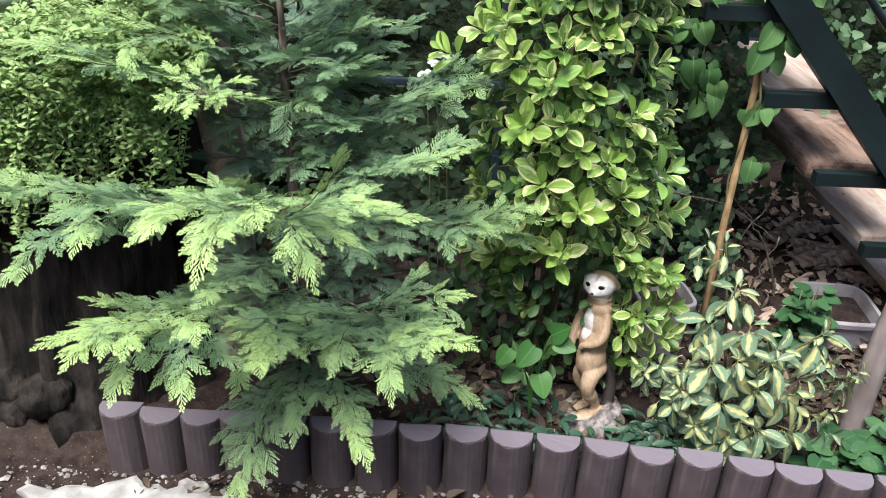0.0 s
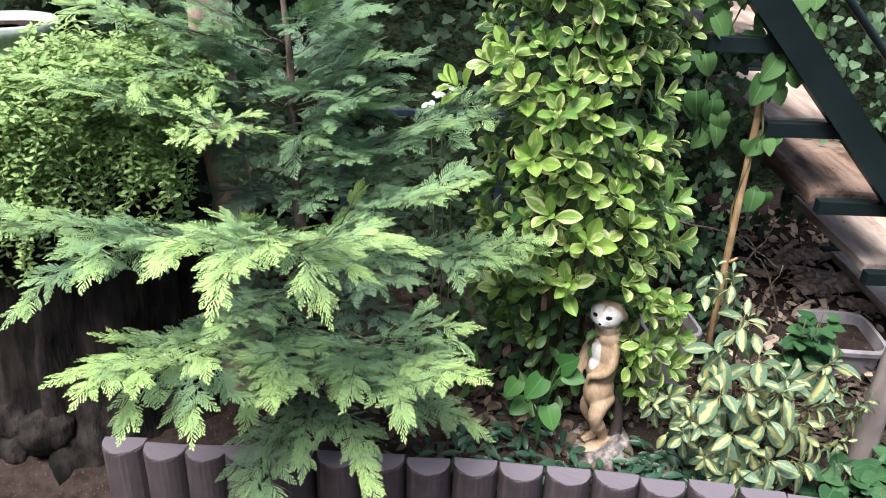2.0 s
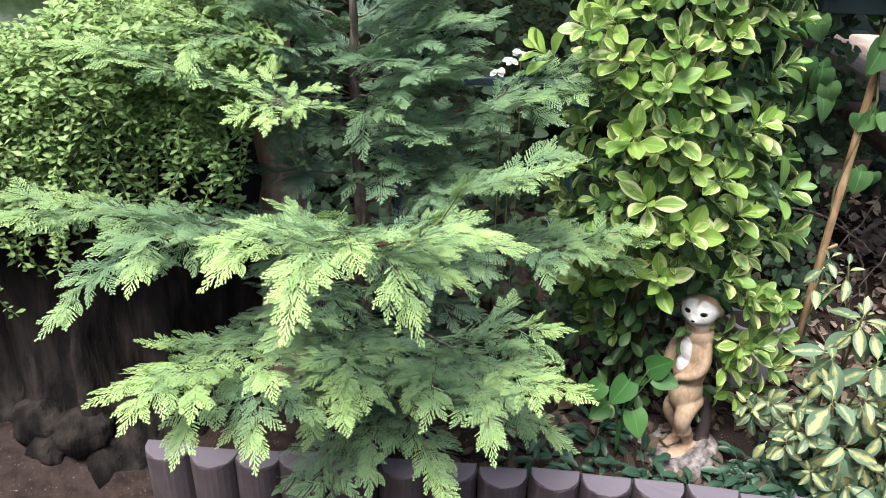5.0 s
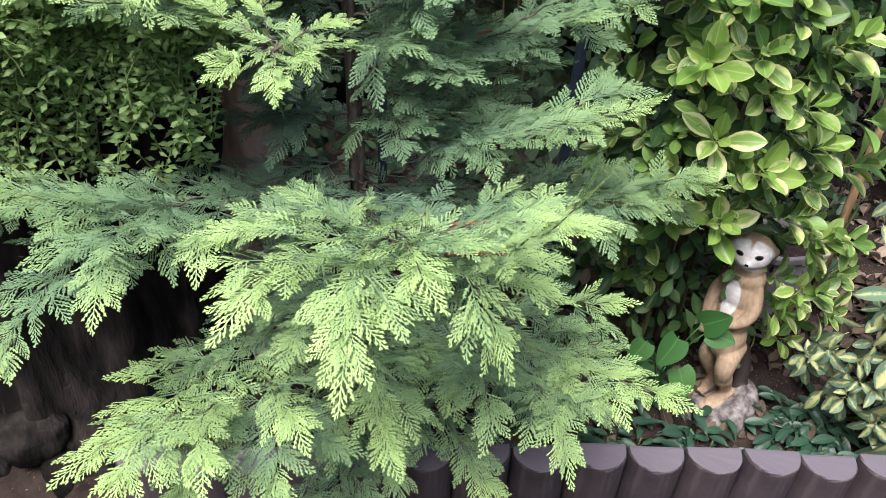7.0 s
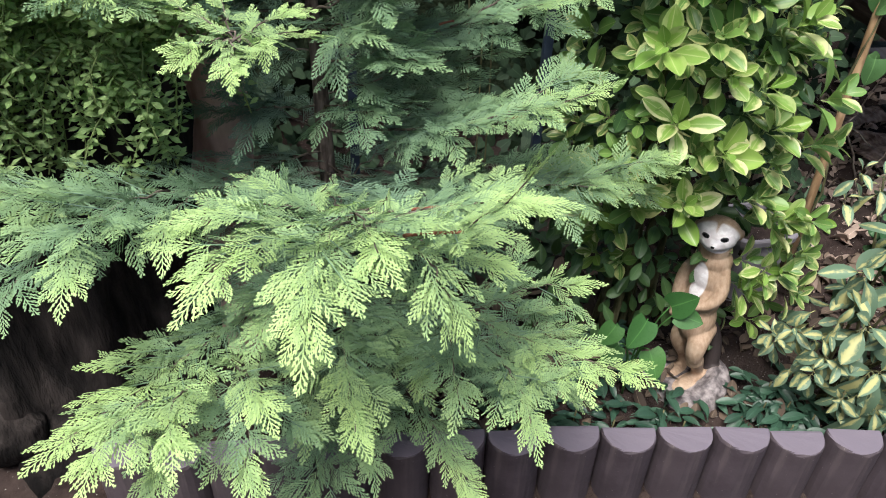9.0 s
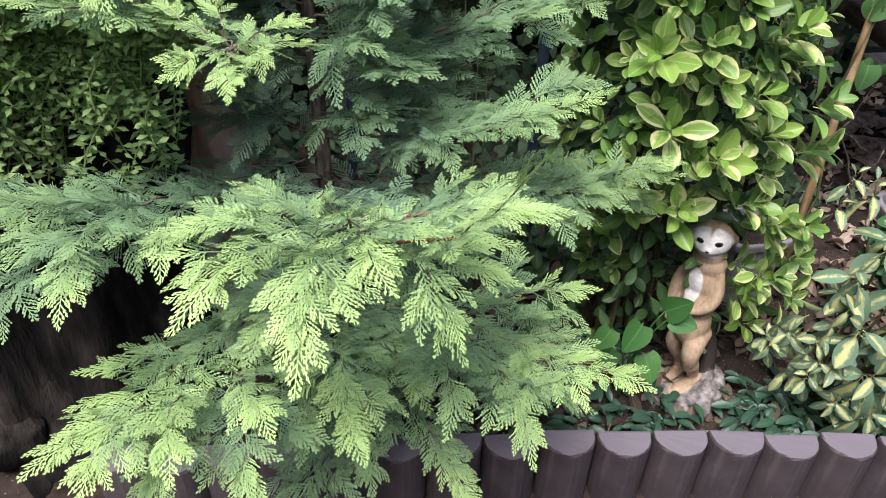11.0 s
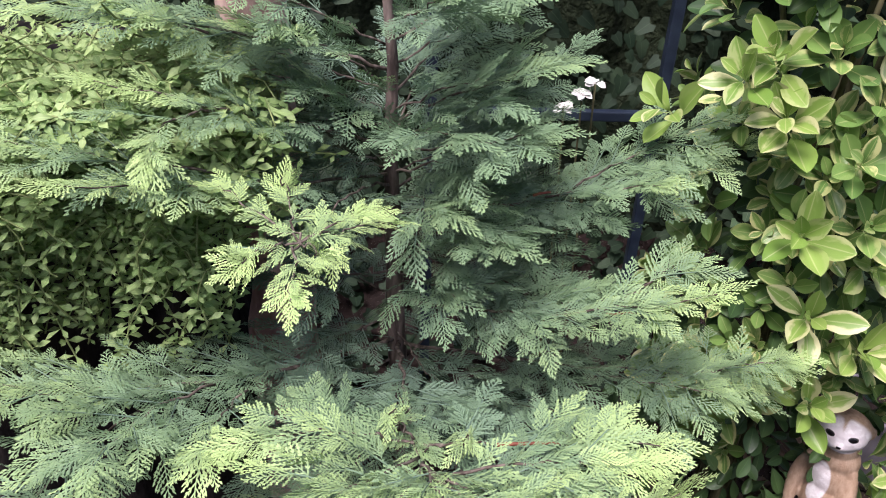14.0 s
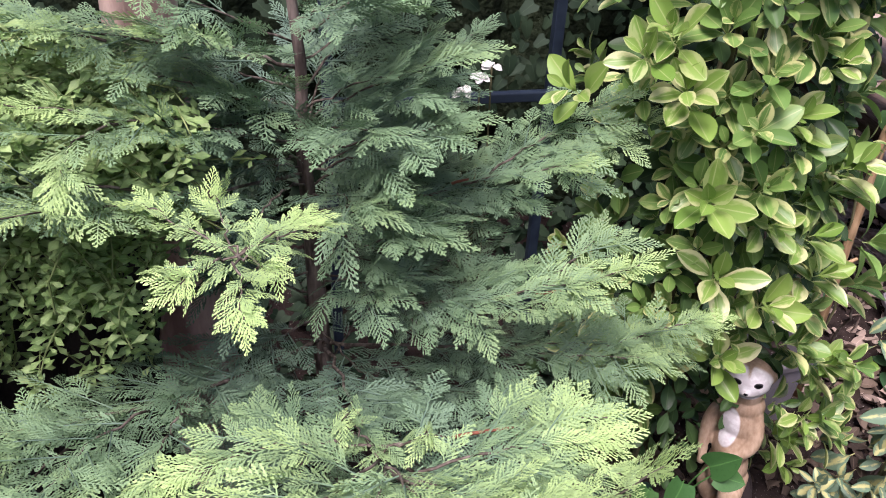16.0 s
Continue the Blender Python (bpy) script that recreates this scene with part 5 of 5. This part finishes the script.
def build_vine():
    rng = random.Random(17)
    cane = empty("cane", (0.845, 2.14, 0.0), "dry tan plant cane pushed into the bed", "plant support")
    pts = np.array([(0.842, 2.135, -0.03), (0.85, 2.16, 0.35), (0.862, 2.19, 0.75), (0.874, 2.22, 1.1), (0.885, 2.24, 1.45)])
    v, t = tube(pts, [0.0115, 0.011, 0.0105, 0.0095, 0.008], 10)
    part("pole", array_mesh("pole", v, t, M_CANE), None, cane)
    v, t = tube([(0.852, 2.165, 0.42), (0.878, 2.15, 0.45)], [0.006, 0.004], 7)
    part("side_shoot", array_mesh("side_shoot", v, t, M_CANE), None, cane)
    vine = empty("climbing_vine", (0.83, 2.15, 0.0), "climbing vine with broad soft green toothed leaves round the cane", "vine")
    stem = np.array([(0.82, 2.14, 0.0), (0.87, 2.15, 0.3), (0.84, 2.18, 0.6), (0.88, 2.18, 0.85), (0.84, 2.2, 1.05), (0.9, 2.22, 1.35)])
    v, t = tube(stem, 0.0035, 6)
    part("stem", array_mesh("stem", v, t, M_STEM), None, vine)
    hang_stem = np.array([(0.86, 2.2, 1.25), (0.76, 2.2, 1.18), (0.7, 2.2, 1.0), (0.71, 2.2, 0.82)])
    v, t = tube(hang_stem, 0.0028, 6)
    part("stem", array_mesh("stem", v, t, M_STEM), None, vine)
    kits = [leaf_arrays(0.84, 0.42, 0.16, c, 10, 4, 0.12, 0.06, 0.02) for c in (0.25, 0.45, 0.1)]
    leaves = Leaves(kits, [M_VINE], 120)
    heads = (((0.685, 2.2, 1.10), 0.1), ((0.674, 2.19, 1.0), 0.1), ((0.695, 2.18, 0.91), 0.1), ((0.75, 2.19, 0.88), 0.075), ((0.72, 2.2, 0.8), 0.09), ((0.8, 2.2, 1.06), 0.09), ((0.881, 2.18, 1.04), 0.1),
             ((0.88, 2.18, 0.95), 0.105), ((0.9, 2.18, 0.82), 0.085), ((0.925, 2.19, 0.64), 0.085), ((0.89, 2.18, 1.12), 0.1), ((0.72, 2.22, 1.16), 0.1), ((0.83, 2.2, 1.16), 0.09), ((0.94, 2.2, 1.2), 0.09),
             ((0.86, 2.18, 0.8), 0.08), ((0.93, 2.17, 1.0), 0.08), ((0.8, 2.23, 1.25), 0.1), ((0.66, 2.22, 1.18), 0.09), ((0.87, 2.19, 1.2), 0.1), ((0.95, 2.19, 1.1), 0.085))
    for p, s in heads:
        for j in range(3):
            q = np.array(p) + (rng.uniform(-0.035, 0.035), 0.012 * j, s * 0.4 + rng.uniform(-0.03, 0.03))
            leaves.add(q, (rng.uniform(-0.7, 0.7), rng.uniform(-0.5, -0.1), -0.9), (rng.uniform(-0.5, 0.5), -0.85, rng.uniform(0.25, 0.7)), s * (0.85, 0.75, 0.6)[j] * rng.uniform(0.8, 1.1), 0, 0.0, rng)
    leaves.finish(vine)


build_vine()


def build_slim_trunk():
    pts = [(1.2, 1.78, -0.03), (1.2, 1.785, 0.1), (1.205, 1.79, 0.24), (1.225, 1.8, 0.5), (1.27, 1.82, 0.9), (1.36, 1.86, 1.5), (1.45, 1.9, 2.2)]
    s = np.linspace(0, 6, 36)
    path = np.stack([np.interp(s, np.arange(7), np.array(pts)[:, j]) for j in range(3)], 1)
    v, t = tube(path, np.linspace(0.037, 0.026, 36), 18)
    for p in v:
        p += 0.003 * np.array(noise.noise_vector(Vector(p * 12)))
    tagged(new("slim_trunk", array_mesh("slim_trunk", v, t, M_GREYBARK)), "slim leaning smooth grey trunk of a young tree", "tree trunk")


build_slim_trunk()


def build_planter(name, centre, size, turn, label):
    """A tapered plastic trough with a rolled rim, open above."""
    th = empty(name, (centre[0], centre[1], centre[2]), label, "planter")
    sx, sy, sz = size
    bm = bmesh.new()
    loops = []
    for k, z in ((0.8, 0.0), (0.96, sz - 0.022), (1.06, sz - 0.02), (1.08, sz - 0.004), (1.06, sz), (0.95, sz), (0.92, sz - 0.03), (0.8, 0.02)):
        ring = []
        for j in range(28):
            a = 2 * math.pi * j / 28
            c, s = math.cos(a), math.sin(a)
            e = 0.45
            ring.append(bm.verts.new((k * sx / 2 * math.copysign(abs(c) ** e, c), k * sy / 2 * math.copysign(abs(s) ** e, s), z)))
        loops.append(ring)
    for a, b in zip(loops, loops[1:]):
        for j in range(28):
            bm.faces.new((a[j], a[(j + 1) % 28], b[(j + 1) % 28], b[j]))
    bm.faces.new(loops[0][::-1])
    bm.faces.new(loops[-1])
    bm.transform(pose(*centre, 0, 0, turn))
    part("body", bm, M_PLASTIC, th)
    bm = box_bm(sx * 0.84, sy * 0.84, 0.02, 0.004, (0, 0, sz - 0.045))
    bm.transform(pose(*centre, 0, 0, turn))
    part("soil", bm, M_GROUND, th, "dark potting soil")


build_planter("plastic_planter", (1.325, 2.25, -0.03), (0.225, 0.25, 0.175), -4, "lilac-grey plastic planter trough with sparse green shoots")
build_planter("plastic_planter", (0.695, 2.12, 0.0), (0.17, 0.16, 0.235), 6, "dull brown-grey plastic planter behind the bushes")


# ---------------------------------------------------------------- low plants
def build_heart_plant():
    rng = random.Random(41)
    plant = empty("seedling", (0.27, 1.76, 0.0), "seedling with broad rounded soft green leaves beside the statue", "plant")
    kits = [leaf_arrays(0.86, 0.45, 0.1, c, 12, 4, 0.06, 0.08) for c in (0.1, 0.2)]
    leaves = Leaves(kits, [M_HEART], 40)
    for p, s, w in (((0.29, 1.70, 0.34), 0.07, (0.35, -0.3, 0.45)), ((0.25, 1.7, 0.31), 0.075, (-0.5, -0.5, -0.5)), ((0.27, 1.7, 0.22), 0.07, (0.2, -0.6, -0.6)), ((0.19, 1.71, 0.29), 0.06, (-0.5, -0.3, -0.6)), ((0.3, 1.69, 0.33), 0.06, (0.8, -0.4, -0.1)), ((0.22, 1.74, 0.2), 0.06, (-0.6, -0.4, -0.3))):
        leaves.add(p, w, (rng.uniform(-0.2, 0.2), -0.75, 0.6), s, 0, 0.0, rng)
        v, t = tube(bezier((0.265, 1.76, 0.0), (0.26, 1.75, 0.2), p, 8), np.linspace(0.003, 0.0014, 8), 6)
        part("stem", array_mesh("stem", v, t, M_HEART), None, plant)
    leaves.finish(plant)


build_heart_plant()


def build_cover(x, y, size, count, seed, mat, label, kit, tall=0.05):
    rng = random.Random(seed)
    z = ground_height(x, y)
    plant = empty("ground_cover_plant", (x, y, z), label, "ground cover", "low plants in the bed")
    leaves = Leaves([kit], [mat], 60)
    for i in range(count):
        a = rng.uniform(0, 6.28)
        r = rng.uniform(0.0, 1.0) * size
        h = rng.uniform(0.012, tall)
        p = np.array([x + r * math.cos(a), y + r * math.sin(a), z + h])
        if p[1] < edge_line(p[0]) + 0.055:
            continue
        leaves.add(p, (math.cos(a), math.sin(a) - 0.2, rng.uniform(-0.2, 0.35)), (rng.uniform(-0.25, 0.25), -0.25, 0.95), rng.uniform(0.04, 0.07), 0, 0.0, rng)
    v, t = tube([(x, y, z - 0.01), (x + 0.004, y, z + tall)], 0.002, 5)
    part("stem", array_mesh("stem", v, t, M_STEM), None, plant)
    leaves.finish(plant)


COVER = leaf_arrays(0.34, 0.6, 0.15, 0.3, 5, 4)
ROUND = leaf_arrays(0.9, 0.5, 0.06, 0.12, 6, 4, 0.1, 0.1)
for n, (x, y) in enumerate(((0.32, 1.66), (0.56, 1.66), (0.6, 1.6), (0.12, 1.67), (0.2, 1.64), (0.5, 1.6), (0.36, 1.63), (0.42, 1.6), (0.26, 1.9), (0.04, 1.68), (0.66, 1.62), (0.6, 1.72), (0.66, 1.7), (0.3, 1.6), (0.14, 1.61), (-0.04, 1.64), (0.62, 1.66), (0.7, 1.56), (0.8, 1.55), (0.56, 1.57), (0.9, 1.52), (0.22, 1.8), (0.1, 1.8))):
    build_cover(x, y, 0.065, 20, 100 + n, M_COVER, "low dark green ground cover with whorled leaflets", COVER)
for n, (x, y) in enumerate(((1.12, 1.55), (1.2, 1.6), (1.27, 1.66), (1.05, 1.6), (1.33, 1.74))):
    build_cover(x, y, 0.07, 14, 200 + n, M_CLUMP, "low clump of rounded mid-green leaves", ROUND, 0.09)
for n, (x, y) in enumerate(((1.13, 2.14), (1.16, 2.12), (1.19, 2.16))):
    build_cover(x, y, 0.045, 18, 300 + n, M_CLUMP, "green weed with broad leaves beside the planter", ROUND, 0.22)


# ---------------------------------------------------------------- ivy, litter, grit
def build_ivy():
    rng = random.Random(51)
    kit = leaf_arrays(0.8, 0.4, 0.08, 0.12, 5, 2, 0.08, 0.15, 0.0, 0.14)
    pieces = []
    for i in range(6500):
        x = rng.uniform(-1.9, 2.3)
        k = rng.random()
        if k < 0.6:
            y = 2.66 + 0.25 * noise.noise((x * 2, 0, 5)) + rng.uniform(-0.08, 0.08)
            z = rng.uniform(0.1, 2.0)
            y += 0.16 * noise.noise((x * 4, z * 4, 2))
            nor = (rng.uniform(-0.5, 0.5), -0.85, rng.uniform(0.1, 0.9))
            way = (rng.uniform(-0.8, 0.8), -0.2, rng.uniform(-1, 0.1))
            if x > 0.95 and z < 1.9:
                y += 0.45
        else:
            y = rng.uniform(2.15, 2.9)
            z = ground_height(x, y) + rng.uniform(0.02, 0.5) * max(0.08, min(1, (y - 2.1)))
            nor = (rng.uniform(-0.4, 0.4), -0.4, 0.9)
            way = (rng.uniform(-1, 1), rng.uniform(-1, 0.3), rng.uniform(-0.4, 0.3))
            if x > 0.95:
                continue
        m = leaf_frame((x, y, z), way, nor, rng.uniform(0.028, 0.05))
        pieces.append((apply(m, kit[0]), *kit[1:]))
    # better-lit ivy, split off to carry the paler painted-in colour
    creep = []
    for i in range(2300):
        x, y = rng.uniform(0.45, 1.25), rng.uniform(2.3, 2.65)
        z = rng.uniform(0.05, 1.3) * (1.0 if x < 0.95 else 0.4)
        if i > 1500:
            x, y, z = rng.uniform(1.25, 2.1), rng.uniform(2.6, 2.85), rng.uniform(0.65, 1.6)
        if noise.noise((x * 6, z * 6, 9)) < -0.08 or (i <= 1500 and x > 1.0):
            continue
        m = leaf_frame((x, y, z), (rng.uniform(-1, 1), -0.3, rng.uniform(-1, 0.3)), (rng.uniform(-0.6, 0.6), -0.7, rng.uniform(0.2, 0.9)), rng.uniform(0.022, 0.045))
        creep.append((apply(m, kit[0]), *kit[1:]))
    v, t, ac, al = join(creep)
    ob = new("creeper", array_mesh("creeper", v, t, M_IVY_LIT, {"across": ac, "along": al}))
    tagged(ob, "tangled grey-green ivy behind the cane, open light put into its paler colour", "creeper", kind="stuff")
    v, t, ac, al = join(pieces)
    ob = new("ivy", array_mesh("ivy", v, t, M_IVY_SHADE, {"across": ac, "along": al}))
    tagged(ob, "dark green ivy covering the bank and wall, deep shade put into its colour", "ivy", kind="stuff")
    # dark sheet for the dense growth behind the leaves, its shade in the colour
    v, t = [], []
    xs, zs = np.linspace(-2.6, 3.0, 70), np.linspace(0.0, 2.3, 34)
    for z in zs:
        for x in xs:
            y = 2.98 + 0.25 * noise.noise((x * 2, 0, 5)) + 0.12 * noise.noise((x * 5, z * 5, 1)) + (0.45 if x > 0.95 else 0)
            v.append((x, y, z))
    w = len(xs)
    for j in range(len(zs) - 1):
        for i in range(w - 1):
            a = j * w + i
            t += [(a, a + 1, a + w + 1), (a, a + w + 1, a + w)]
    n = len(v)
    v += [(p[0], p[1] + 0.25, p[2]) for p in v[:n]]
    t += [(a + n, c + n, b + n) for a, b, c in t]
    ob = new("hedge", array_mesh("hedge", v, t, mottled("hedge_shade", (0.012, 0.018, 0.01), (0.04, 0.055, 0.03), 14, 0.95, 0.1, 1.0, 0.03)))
    tagged(ob, "dark sheet for the tangled growth behind the ivy, shade put into its colour", "hedge", kind="stuff")


build_ivy()


def build_litter():
    rng = random.Random(61)
    kits = [leaf_arrays(0.6, 0.5, f, c, 5, 4, 0.1) for f, c in ((0.5, 0.5), (-0.4, 0.3), (0.2, -0.5))]
    pieces, pale = [], []
    for i in range(2700):
        k = rng.random()
        if k < 0.45:
            x, y = rng.uniform(0.85, 2.2), rng.uniform(2.1, 3.2)
        elif k < 0.92:
            x, y = rng.uniform(-0.2, 1.45), rng.uniform(1.6, 2.2)
        else:
            x, y = rng.uniform(-0.75, 0.8), rng.uniform(1.38, 1.53)
        if edge_line(x) - 0.07 < y < edge_line(x) + 0.03 or (x < 0.75 and y < 1.85 and rng.random() < 0.6):
            continue
        m = leaf_frame((x, y, ground_height(x, y) + rng.uniform(0.004, 0.02)), (rng.uniform(-1, 1), rng.uniform(-1, 1), rng.uniform(-0.2, 0.2)), (rng.uniform(-0.5, 0.5), rng.uniform(-0.5, 0.5), 1), rng.uniform(0.025, 0.06))
        kit = kits[rng.randrange(3)]
        (pale if k < 0.45 else pieces).append((apply(m, kit[0]), *kit[1:]))
    v, t, ac, al = join(pale)
    ob = new("leaf_litter", array_mesh("leaf_litter", v, t, M_DRY_PALE, {"across": ac, "along": al}))
    tagged(ob, "pale dry leaves and bark flakes on the bank below the stair", "leaf litter", kind="stuff")
    v, t, ac, al = join(pieces)
    ob = new("leaf_litter", array_mesh("leaf_litter", v, t, M_DRY, {"across": ac, "along": al}))
    tagged(ob, "curled dry brown fallen leaves on the soil", "leaf litter", kind="stuff")


build_litter()


def build_grit():
    rng = random.Random(71)
    base = np.array([(1, 0, 0), (-1, 0, 0), (0, 1, 0), (0, -1, 0), (0, 0, 1), (0, 0, -1), (0.6, 0.6, 0.6), (-0.6, 0.6, 0.5), (0.6, -0.6, 0.5), (-0.6, -0.6, 0.6)], dtype=float)
    tri = np.array([(4, 0, 6), (4, 6, 2), (4, 2, 7), (4, 7, 1), (4, 1, 9), (4, 9, 3), (4, 3, 8), (4, 8, 0), (0, 2, 6), (2, 1, 7), (1, 3, 9), (3, 0, 8), (5, 2, 0), (5, 1, 2), (5, 3, 1), (5, 0, 3)])
    pieces = []
    for i in range(1900):
        x = rng.uniform(-0.75, 1.4) if rng.random() < 0.85 else rng.uniform(-1.3, -0.75)
        y = edge_line(x) - 0.05 - rng.random() ** 1.6 * 0.3
        r = rng.choice((0.002, 0.0025, 0.003, 0.004, 0.005, 0.008)) * rng.uniform(0.7, 1.3)
        v = base * np.array([rng.uniform(0.7, 1.4), rng.uniform(0.7, 1.3), rng.uniform(0.4, 0.8)]) * r
        v = v + np.array([[rng.gauss(0, r * 0.12) for _ in range(3)] for _ in range(10)])
        a = rng.uniform(0, 6.28)
        v = v @ np.array([[math.cos(a), math.sin(a), 0], [-math.sin(a), math.cos(a), 0], [0, 0, 1]])
        pieces.append((v + (x, y, ground_height(x, y) + r * 0.3), tri))
    v, t = join(pieces)
    ob = new("gravel", array_mesh("gravel", v, t, mottled("pale_grit", (0.14, 0.125, 0.12), (0.36, 0.33, 0.31), 60, 0.9, 0.2), smooth=False))
    tagged(ob, "pale grit and small stones along the edging", "gravel", kind="stuff")


build_grit()


def build_slab(name, centre, rx, ry, thick, seed, mat, label, sides=26):
    """A broken flat piece with an uneven edge."""
    rng = np.random.default_rng(seed)
    v, t = [], []
    rings = ((0.0, thick), (0.5, thick), (0.9, thick), (0.98, thick * 0.7), (1.0, 0.0))
    edge = 1 + 0.14 * rng.normal(size=sides)
    for k, z in rings:
        for j in range(sides):
            a = 2 * math.pi * j / sides
            v.append((centre[0] + rx * k * edge[j] * math.cos(a), centre[1] + ry * k * edge[j] * math.sin(a), centre[2] + z + rng.normal(0, 0.0012)))
    for i in range(len(rings) - 1):
        for j in range(sides):
            a, b = i * sides + j, i * sides + (j + 1) % sides
            t += [(a, b + sides, b), (a, a + sides, b + sides)]
    ob = new(name, array_mesh(name, v, t, mat, smooth=False))
    tagged(ob, label, "stone")


build_slab("concrete_patch", (-0.78, 1.3, -0.05), 0.34, 0.21, 0.026, 1, M_CONCRETE, "pale worn concrete patch at the edge of the path", 60)
build_slab("flat_stone", (-0.62, 1.49, -0.05), 0.045, 0.03, 0.02, 2, M_STONE, "grey flat stone lying on the soil", 12)
build_slab("flat_stone", (-0.53, 1.455, -0.05), 0.035, 0.03, 0.016, 3, M_STONE, "grey flat stone lying on the soil", 12)


def build_bark_piece(x, y, turn, length, width, seed):
    """A curled slab of fallen bark."""
    v, t, n, m = [], [], 16, 7
    rng = np.random.default_rng(seed)
    for layer in (0, 1):
        for i in range(n + 1):
            for j in range(m + 1):
                a = (j / m - 0.5) * 1.9
                edge = 1 + 0.16 * noise.noise((i * 0.7 + seed * 9, (0 if j < m / 2 else 5), 0))
                r = width * 0.5 * edge
                v.append(((i / n - 0.5) * length * (1 + 0.1 * noise.noise((j * 0.8, seed, 0))), r * math.sin(a), r * 0.55 * math.cos(a) - width * 0.2 - 0.006 * layer + 0.004 * noise.noise((i * 0.9, j * 0.9, seed))))
    w, k = m + 1, (n + 1) * (m + 1)
    for i in range(n):
        for j in range(m):
            a = i * w + j
            t += [(a, a + w, a + w + 1), (a, a + w + 1, a + 1), (a + k, a + k + w + 1, a + k + w), (a + k, a + k + 1, a + k + w + 1)]
    rim = [i * w for i in range(n + 1)] + [n * w + j for j in range(1, m + 1)] + [i * w + m for i in range(n - 1, -1, -1)] + [j for j in range(m - 1, 0, -1)]
    for a, b in zip(rim, rim[1:] + rim[:1]):
        t += [(a, b, b + k), (a, b + k, a + k)]
    ob = new("bark_piece", array_mesh("bark_piece", v, t, M_BARK_CHIP, smooth=False))
    ob.matrix_world = pose(x, y, ground_height(x, y) + 0.012 + width * 0.05, 0, 0, turn)
    tagged(ob, "curled pale brown piece of fallen bark", "bark", "fallen bark under the stair")


M_BARK_CHIP = bark_material("fallen_bark", (0.17, 0.11, 0.085), (0.45, 0.34, 0.28), 30, 0.8)
for n, (x, y, turn, ln, wd) in enumerate(((1.5, 2.62, 10, 0.24, 0.11), (1.44, 2.7, -20, 0.2, 0.09), (1.58, 2.7, 35, 0.22, 0.1), (1.38, 2.68, 60, 0.14, 0.08), (1.62, 2.58, -40, 0.16, 0.08), (1.42, 2.62, 20, 0.26, 0.12), (1.55, 2.5, -15, 0.22, 0.1), (1.33, 2.78, 40, 0.2, 0.1), (1.5, 2.85, 5, 0.24, 0.12), (1.2, 2.72, -30, 0.14, 0.07), (1.66, 2.65, 60, 0.2, 0.1))):
    build_bark_piece(x, y, turn, ln, wd, n + 1)


def build_dead_twig(points, r, seed):
    rng = np.random.default_rng(seed)
    path = bezier(*points, 14) + rng.normal(0, 0.004, (14, 3))
    v, t = tube(path, np.linspace(r, r * 0.35, 14), 6)
    tagged(new("dead_twig", array_mesh("dead_twig", v, t, M_TWIG)), "thin bare brown twig in the undergrowth", "twig", "bare twigs behind the cane")


for n, (a, b, c) in enumerate((((0.62, 2.3, 0.5), (0.9, 2.3, 0.52), (1.12, 2.35, 0.3)), ((0.9, 2.35, 0.02), (0.98, 2.35, 0.3), (1.1, 2.4, 0.5)), ((1.2, 2.4, 0.03), (1.12, 2.4, 0.3), (0.95, 2.38, 0.45)), ((0.7, 2.28, 0.03), (0.75, 2.28, 0.35), (0.66, 2.25, 0.62)), ((1.05, 2.3, 0.02), (1.0, 2.25, 0.2), (1.05, 2.2, 0.4)))):
    build_dead_twig((a, b, c), 0.005, n)
